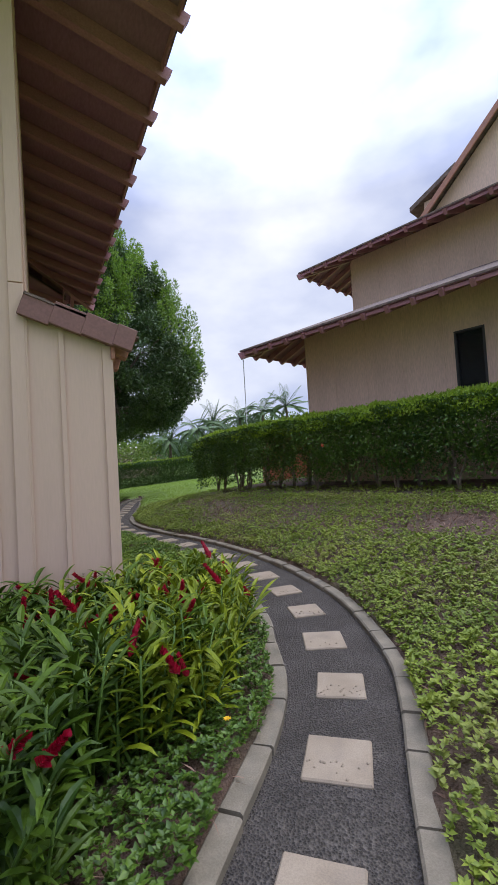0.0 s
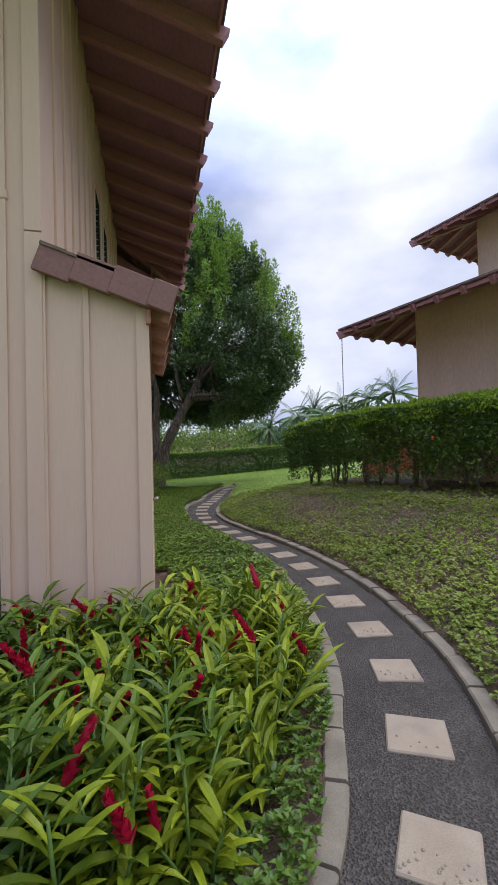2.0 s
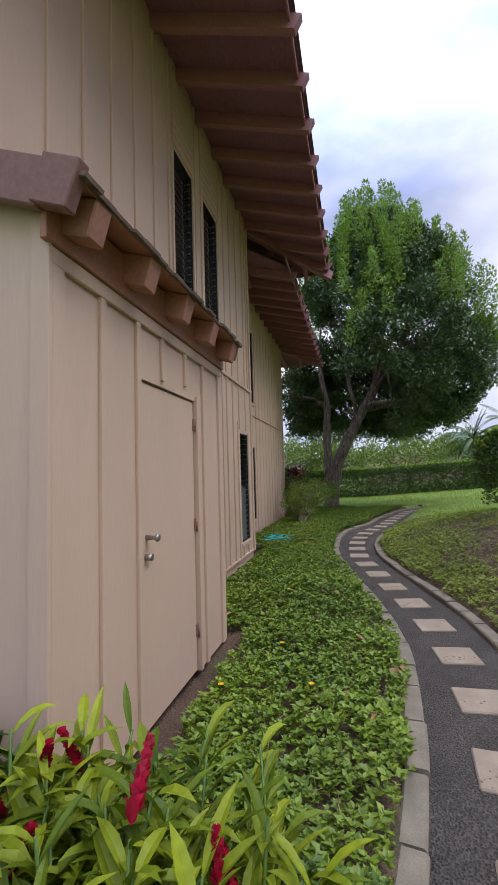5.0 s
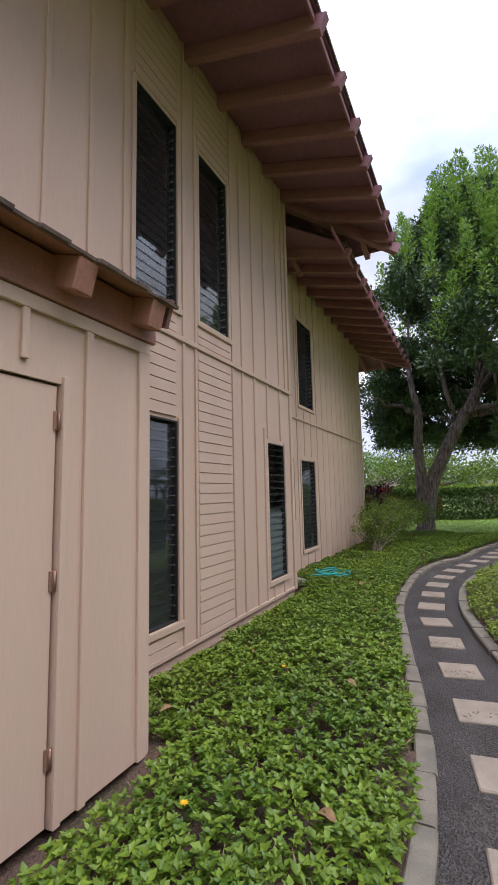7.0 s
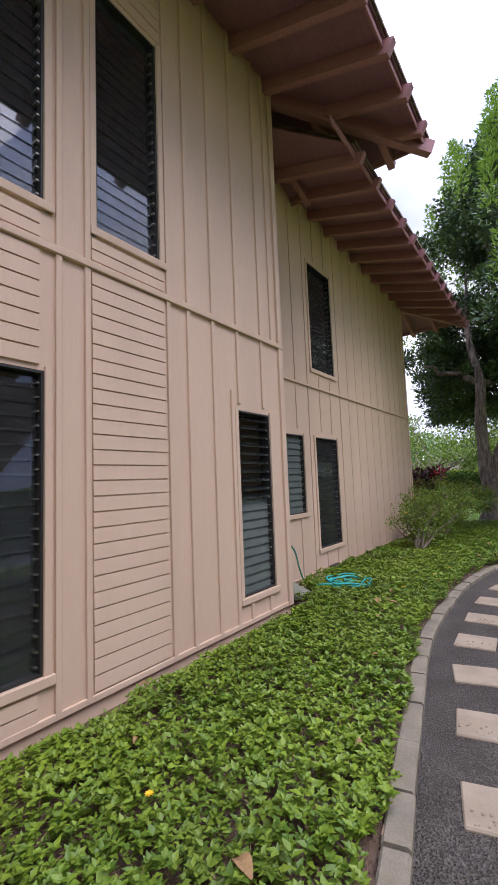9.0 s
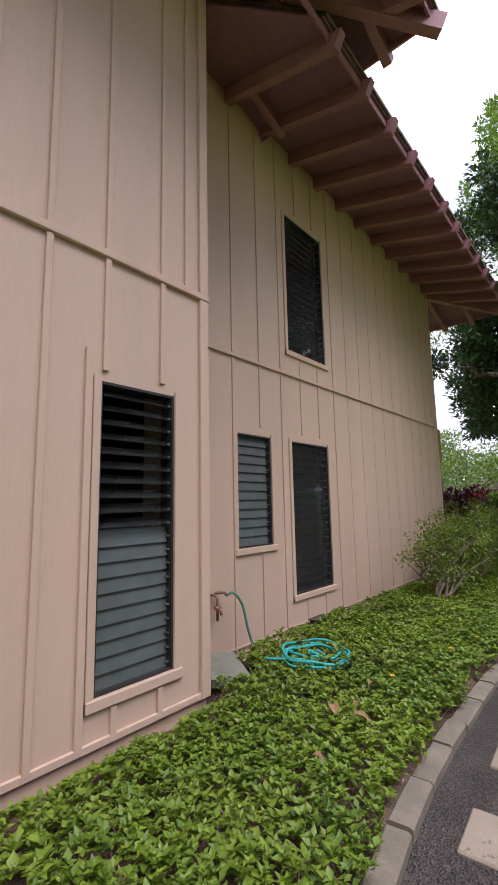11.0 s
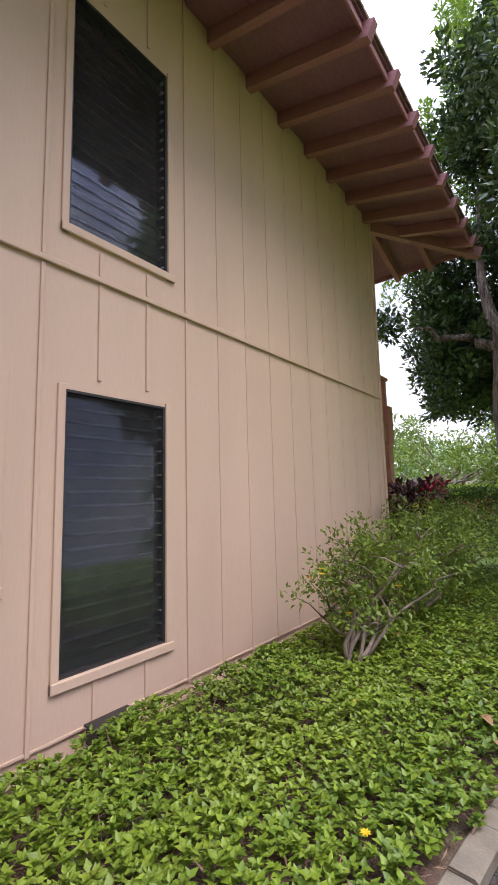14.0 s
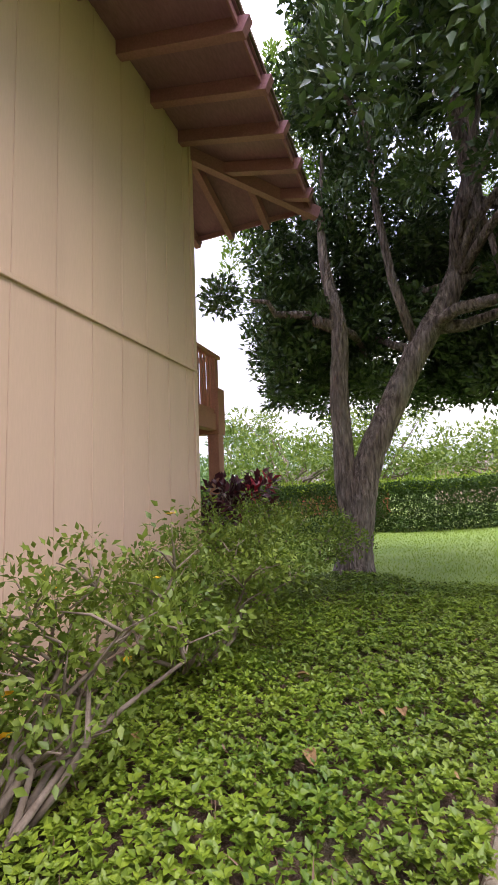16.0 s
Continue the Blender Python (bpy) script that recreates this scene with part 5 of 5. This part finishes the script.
hedge("tall_hedge", (5.35, 14.6), (9.0, 2.2), 1.2, 0.22, 1.84, 105000, (0.055, 0.10), M_HEDGE, M_HTOP, "tall green leafy hedge with bare dark stems and bright top", stems=24, seed=5, top_n=34000)
fl = bmesh.new()
for k_ in range(5):
    a = k_ * 1.257
    strapv = [fl.verts.new(q) for q in ((0, 0, 0), (0.03 * math.cos(a - 0.4), 0.03 * math.sin(a - 0.4), 0.015), (0.055 * math.cos(a), 0.055 * math.sin(a), 0.02), (0.03 * math.cos(a + 0.4), 0.03 * math.sin(a + 0.4), 0.015))]
    fl.faces.new(strapv)
hib = part("hibiscus_flower", fl, M_ORANGE)
hib.matrix_world = look((6.15, 8.3, 1.85), (5.0, 8.0, 1.9)) @ pose(0, 0, 0, 0, 0, 0)
hib.location = (6.25, 8.9, 1.75)
tagged(hib, "small orange-red flower on the tall hedge", "flower")

# low base wall behind the tall hedge stems
hedge("far_hedge", (-7.0, 27.6), (16.0, 32.4), 1.1, 0.0, 1.55, 90000, (0.07, 0.13), M_FARHEDGE, M_HTOP, "long clipped green hedge across the lawn", seed=6, top_n=9000)


# ---- shrubs by the far corner ----
def shrub(name, at, tops, leaves, size, material, label, seed, spread=0.2, flowers=0, stout=1.0):
    rng = random.Random(seed)
    ob = new(name)
    ob.location = (at[0], at[1], gz(*at))
    tagged(ob, label, "shrub")
    cs, rs = [], []
    for tp in tops:
        bm = bmesh.new()
        pth = limb_path((rng.uniform(-0.05, 0.05), rng.uniform(-0.05, 0.05), -0.03), tp, 0.17, rng, 6)
        tube(bm, pth, [q * (1 + (stout - 1) * max(0.0, 1 - k_ / 5)) for k_, q in enumerate((0.014, 0.013, 0.012, 0.010, 0.008, 0.005, 0.003))], 7)
        for q in range(6):
            st = pth[rng.choice((2, 3, 4, 5))]
            en = st + Vector((rng.uniform(-0.28, 0.28), rng.uniform(-0.28, 0.28), rng.uniform(0.02, 0.28)))
            tube(bm, [st, st.lerp(en, 0.5) + Vector((0, 0, 0.03)), en], [0.010, 0.007, 0.003], 5)
            cs.append(en[:])
            rs.append(spread * rng.uniform(0.6, 1.2))
        part("branch", bm, M_TWIG, ob)
        cs.append(tp)
        rs.append(spread)
    P, D, U, L = clump_leaves(cs, rs, max(1, leaves // len(cs)), size, 0.4, 0.8)
    leaf_part("foliage", P, D, U, L, L * 0.5, material, ob)
    for i in range(flowers):
        c = rng.choice(cs)
        me = leaf_mesh("blossom", np.array([c] * 5) + np.array([0, 0, 0.05]), np.array([(math.cos(q * 1.257), math.sin(q * 1.257), 0.3) for q in range(5)]), np.array([(0, 0, 1.0)] * 5), np.full(5, 0.04), np.full(5, 0.03))
        me.materials.append(M_YELLOW)
        part("blossom", me, None, ob, "small yellow blossom")
    return ob


shrub("twisted_shrub", (0.33, 15.38), [(-0.15, 0.5, 0.9), (-0.05, 0.35, 1.0), (0.2, 0.45, 1.08), (0.55, 0.4, 0.9), (-0.15, 0.1, 0.55), (0.75, 0.75, 0.75), (0.45, 1.05, 1.12), (-0.25, 0.25, 0.45), (0.35, 0.8, 0.9), (0.1, 1.1, 0.85)], 2900, (0.04, 0.07), M_SHRUB, "sparse twisted shrub with small leaves and yellow blossoms", 41, 0.15, 14, 1.5)
shrub("low_shrub", (0.25, 17.1), [(-0.4, -0.3, 0.75), (0.2, -0.5, 0.7), (0.55, 0.3, 0.85), (-0.3, 0.5, 1.0), (0.25, 0.7, 1.0), (-0.6, 0.3, 0.85), (0.8, 0.6, 0.75), (0.6, 1.0, 0.9)], 7600, (0.035, 0.065), M_SHRUB, "dense green shrub with woody stems near the house corner", 42, 0.22, 4, 1.5)
shrub("corner_shrub", (0.1, 19.1), [(-0.5, -0.3, 1.2), (0.2, -0.5, 1.0), (0.6, 0.2, 1.1), (-0.2, 0.4, 1.25), (0.3, 0.6, 1.1), (0.95, 0.4, 0.85), (1.1, 0.9, 0.7)], 8500, (0.04, 0.07), M_SHRUB, "green woody shrub at the house corner", 43, 0.26, 3, 1.4)
ti = shrub("red_leaf_plant", (-0.75, 20.4), [(-0.5, -0.3, 1.3), (0.0, -0.4, 1.45), (0.5, 0.0, 1.5), (-0.3, 0.3, 1.4), (0.3, 0.4, 1.35), (0.1, 0.0, 1.1), (-0.5, 0.1, 1.0)], 1500, (0.12, 0.22), M_TI, "dark purple-red leafy plant beside the balcony post", 44, 0.3)
P, D, U, L = clump_leaves([(0.55, 0.0, 1.55), (0.45, -0.2, 1.45)], [0.2, 0.16], 24, (0.12, 0.2), 0.8)
leaf_part("young_leaves", P, D, U, L, L * 0.35, M_TIRED, ti)


# ---- background trees, palms and roofs ----
def far_tree(name, at, h, r, n, size, material, label, seed, trunk_h=0.35, flowers=0, squash=0.75):
    rng = random.Random(seed)
    ob = new(name)
    z0 = gz(*at)
    ob.location = (at[0], at[1], z0)
    tagged(ob, label, "tree")
    bm = bmesh.new()
    base_z = h * trunk_h
    cs, rs = [], []
    for i in range(42):
        a, q = rng.uniform(0, 6.28), r * rng.random() ** 0.5
        z = base_z + (h - base_z) * (0.12 + 0.88 * rng.random() * math.sqrt(max(0.05, 1 - (q / r) ** 2)))
        cs.append((q * math.cos(a), q * math.sin(a), z))
        rs.append(r * rng.uniform(0.16, 0.3))
    tube(bm, [(0, 0, -0.1), (0.05, 0, base_z * 0.6), (0, 0.05, base_z)], [0.05 * h ** 0.8, 0.04 * h ** 0.8, 0.03 * h ** 0.8], 9)
    for c in cs[:14]:
        pth = limb_path((0, 0.03, base_z * 0.9), c, r * 0.07, rng, 5)
        tube(bm, pth, list(np.linspace(0.022 * h ** 0.8, 0.01, 6)), 6)
    part("trunk", bm, M_TWIG, ob)
    P, D, U, L = clump_leaves(cs, rs, n // len(cs), size, 0.4, squash)
    leaf_part("crown", P, D, U, L, L * 0.45, material, ob)
    if flowers:
        pick = RNG.integers(0, len(cs), flowers)
        d = rdirs(flowers, 0.6)
        Pf = np.asarray(cs)[pick] + d * np.asarray(rs)[pick][:, None] * np.array([1, 1, 0.8])
        leaf_part("blossoms", Pf, rdirs(flowers, 0.6), d, np.full(flowers, 0.16), np.full(flowers, 0.14), M_WHITE, ob)
    return ob


far_tree("flowering_tree", (-2.6, 30.5), 4.8, 3.0, 5200, (0.13, 0.24), M_SHRUB, "spreading light-green tree with white blossom clusters", 51, 0.3, 120)
far_tree("flowering_tree", (0.3, 33.0), 5.0, 3.2, 5200, (0.14, 0.26), M_SHRUB, "spreading light-green tree with white blossom clusters", 52, 0.3, 110)
far_tree("flowering_tree", (5.5, 35.0), 4.2, 3.4, 5200, (0.14, 0.26), M_SHRUB, "spreading light-green tree behind the clipped hedge", 53, 0.35, 60)
far_tree("distant_tree", (10.5, 38.0), 4.4, 3.0, 5000, (0.16, 0.3), M_FAR, "rounded light-green tree behind the clipped hedge", 54, 0.2)
far_tree("distant_tree", (14.5, 37.0), 4.6, 3.2, 5000, (0.16, 0.3), M_FAR, "rounded light-green tree behind the clipped hedge", 55, 0.2)
far_tree("distant_tree", (-7.5, 36.0), 6.0, 4.0, 5000, (0.2, 0.36), M_FAR, "rounded light-green tree far behind the house", 56, 0.2)
far_tree("distant_tree", (19.0, 40.0), 5.5, 3.8, 5000, (0.2, 0.36), M_FAR, "rounded light-green tree behind the hedge", 57, 0.2)
for i in range(9):
    q = random.Random(80 + i)
    far_tree("distant_tree", (-24 + i * 8.5 + q.uniform(-2, 2), 58 + q.uniform(-4, 6)), q.uniform(4.5, 6.5), q.uniform(4.5, 6), 3000, (0.35, 0.6), M_FAR, "hazy rounded tree in the far distance", 90 + i, 0.12)


def palm(at, h, seed, label="slender palm with feathery arching fronds"):
    rng = random.Random(seed)
    ob = new("palm_tree")
    ob.location = (at[0], at[1], gz(*at))
    tagged(ob, label, "palm")
    bm = bmesh.new()
    lean = rng.uniform(-0.4, 0.4)
    tube(bm, [(0, 0, -0.1), (lean * 0.3, 0, h * 0.4), (lean, 0, h)], [0.17, 0.13, 0.10], 9)
    part("trunk", bm, M_TWIG, ob)
    P, D, U, L = [], [], [], []
    for f in range(22):
        a = f * 2.4 + rng.uniform(-0.2, 0.2)
        el = rng.uniform(-0.2, 1.4)
        p = Vector((lean, 0, h))
        d = Vector((math.cos(a) * math.cos(el), math.sin(a) * math.cos(el), math.sin(el)))
        stem = []
        for k_ in range(40):
            stem.append(p[:])
            p = p + d * 0.055
            d = (d + Vector((0, 0, -0.015 - 0.05 * (f % 5) / 5))).normalized()
            s = d.cross(Vector((0, 0, 1))).normalized()
            for sg in (-1, 1):
                P.append(p[:])
                D.append((s * sg + d * 0.7 + Vector((0, 0, -0.35)))[:])
                U.append((0, 0, 1))
                L.append(0.45 * math.sin(math.pi * (0.12 + 0.83 * k_ / 40)))
        bm = bmesh.new()
        tube(bm, stem[::3], list(np.linspace(0.02, 0.005, len(stem[::3]))), 4)
        part("frond_stem", bm, M_PALM, ob)
    L = np.array(L)
    leaf_part("fronds", np.array(P), np.array(D), np.array(U, float), L, np.full(len(L), 0.075), M_PALM, ob, 0.1, 0.15)
    return ob


palm((11.2, 32.5), 3.6, 61)
palm((13.0, 34.5), 4.2, 62)
palm((9.6, 34.5), 3.0, 63)
palm((15.6, 34.0), 4.4, 64)
palm((17.4, 33.0), 4.8, 65)
palm((19.4, 32.0), 5.0, 66)


def far_house(at, turn, size, wall_m, label):
    ob = new("distant_house")
    ob.matrix_world = pose(at[0], at[1], gz(*at), 0, 0, turn)
    tagged(ob, label, "house")
    w, d, h = size
    boxpart("wall", (-w / 2, -d / 2, -0.2), (w / 2, d / 2, h), wall_m, ob, bevel=0)
    bm = bmesh.new()
    v = [bm.verts.new(q) for q in ((-w / 2 - 0.5, -d / 2 - 0.5, h), (w / 2 + 0.5, -d / 2 - 0.5, h), (w / 2 + 0.5, d / 2 + 0.5, h), (-w / 2 - 0.5, d / 2 + 0.5, h), (-w / 4, 0, h + 1.2), (w / 4, 0, h + 1.2))]
    for f in ((0, 1, 5, 4), (1, 2, 5), (2, 3, 4, 5), (3, 0, 4), (3, 2, 1, 0)):
        bm.faces.new([v[i] for i in f])
    part("roof", bm, M_SHAKE, ob)
    for k_ in (-0.25, 0.25):
        boxpart("window", (w * k_ - 0.5, -d / 2 - 0.03, 0.9), (w * k_ + 0.5, -d / 2 + 0.02, 2.0), M_DARK, ob)
    return ob


far_house((-3.4, 40.0), 8, (7, 5, 1.7), M_CORAL, "low coral-red house far behind the hedge")
far_house((7.5, 52.0), 0, (9, 6, 2.4), M_NWALL, "low tan house far behind the trees")
ledge = boxpart("garden_wall", (-0.12, -0.95, -0.3), (0.12, 0.95, 1.95), M_CORAL, bevel=0.02)
ledge.matrix_world = pose(8.4, 14.25, gz(8.4, 14.25), 0, 0, -99)
tagged(ledge, "low coral-painted garden wall beside the neighbour house", "wall")


# ---- fallen leaves, small flowers ----
lrng = random.Random(77)


def fallen(at, big):
    n = 6
    bm = bmesh.new()
    L = 0.12 if big else 0.07
    top, bot = [], []
    for i in range(n + 1):
        t = i / n
        w = L * 0.28 * math.sin(math.pi * (0.05 + 0.9 * t))
        z = 0.02 * math.sin(3 * t + lrng.uniform(0, 0.5))
        top.append((bm.verts.new((L * t, w, z + w * 0.5)), bm.verts.new((L * t, 0, z)), bm.verts.new((L * t, -w, z + w * 0.4))))
    for a, b in zip(top, top[1:]):
        bm.faces.new((a[0], a[1], b[1], b[0]))
        bm.faces.new((a[1], a[2], b[2], b[1]))
    ob = part("fallen_leaf", bm, M_LITTER)
    ob.matrix_world = pose(at[0], at[1], at[2], lrng.uniform(-12, 12), lrng.uniform(-12, 12), lrng.uniform(0, 360))
    return tagged(ob, "curled dry tan leaf fallen on the groundcover", "leaf", "fallen leaves")


for i in range(26):
    y = lrng.uniform(5, 19)
    x = float(curb_l(y)) - abs(lrng.gauss(0, 0.35)) - 0.02 if i % 3 else lrng.uniform(0.0, 1.4)
    if x > 0.78 or y > 7:
        fallen((x, y, 0.09), i % 4 == 0)
for x, y in ((0.87, 11.52), (1.04, 11.47), (1.50, 14.78), (1.72, 15.0), (1.40, 16.29)):
    fallen((x, y, 0.11), True)
for x, y, z in ((0.85, 2.23, 0.14), (1.30, 6.37, 0.12), (1.02, 5.60, 0.12), (1.60, 5.71, 0.12), (1.1, 8.02, 0.12), (1.15, 13.1, 0.12), (1.25, 13.6, 0.12), (0.75, 14.6, 0.12), (1.0, 12.2, 0.12)):
    me = leaf_mesh("yellow_flower", np.zeros((8, 3)), np.array([(math.cos(q * 0.785), math.sin(q * 0.785), 0.35) for q in range(8)]), np.array([(0, 0, 1.0)] * 8), np.full(8, 0.026), np.full(8, 0.016))
    me.materials.append(M_YELLOW)
    ob = new("yellow_flower", me)
    ob.location = (x, y, z)
    tagged(ob, "small bright yellow daisy in the groundcover", "flower", "yellow flowers")
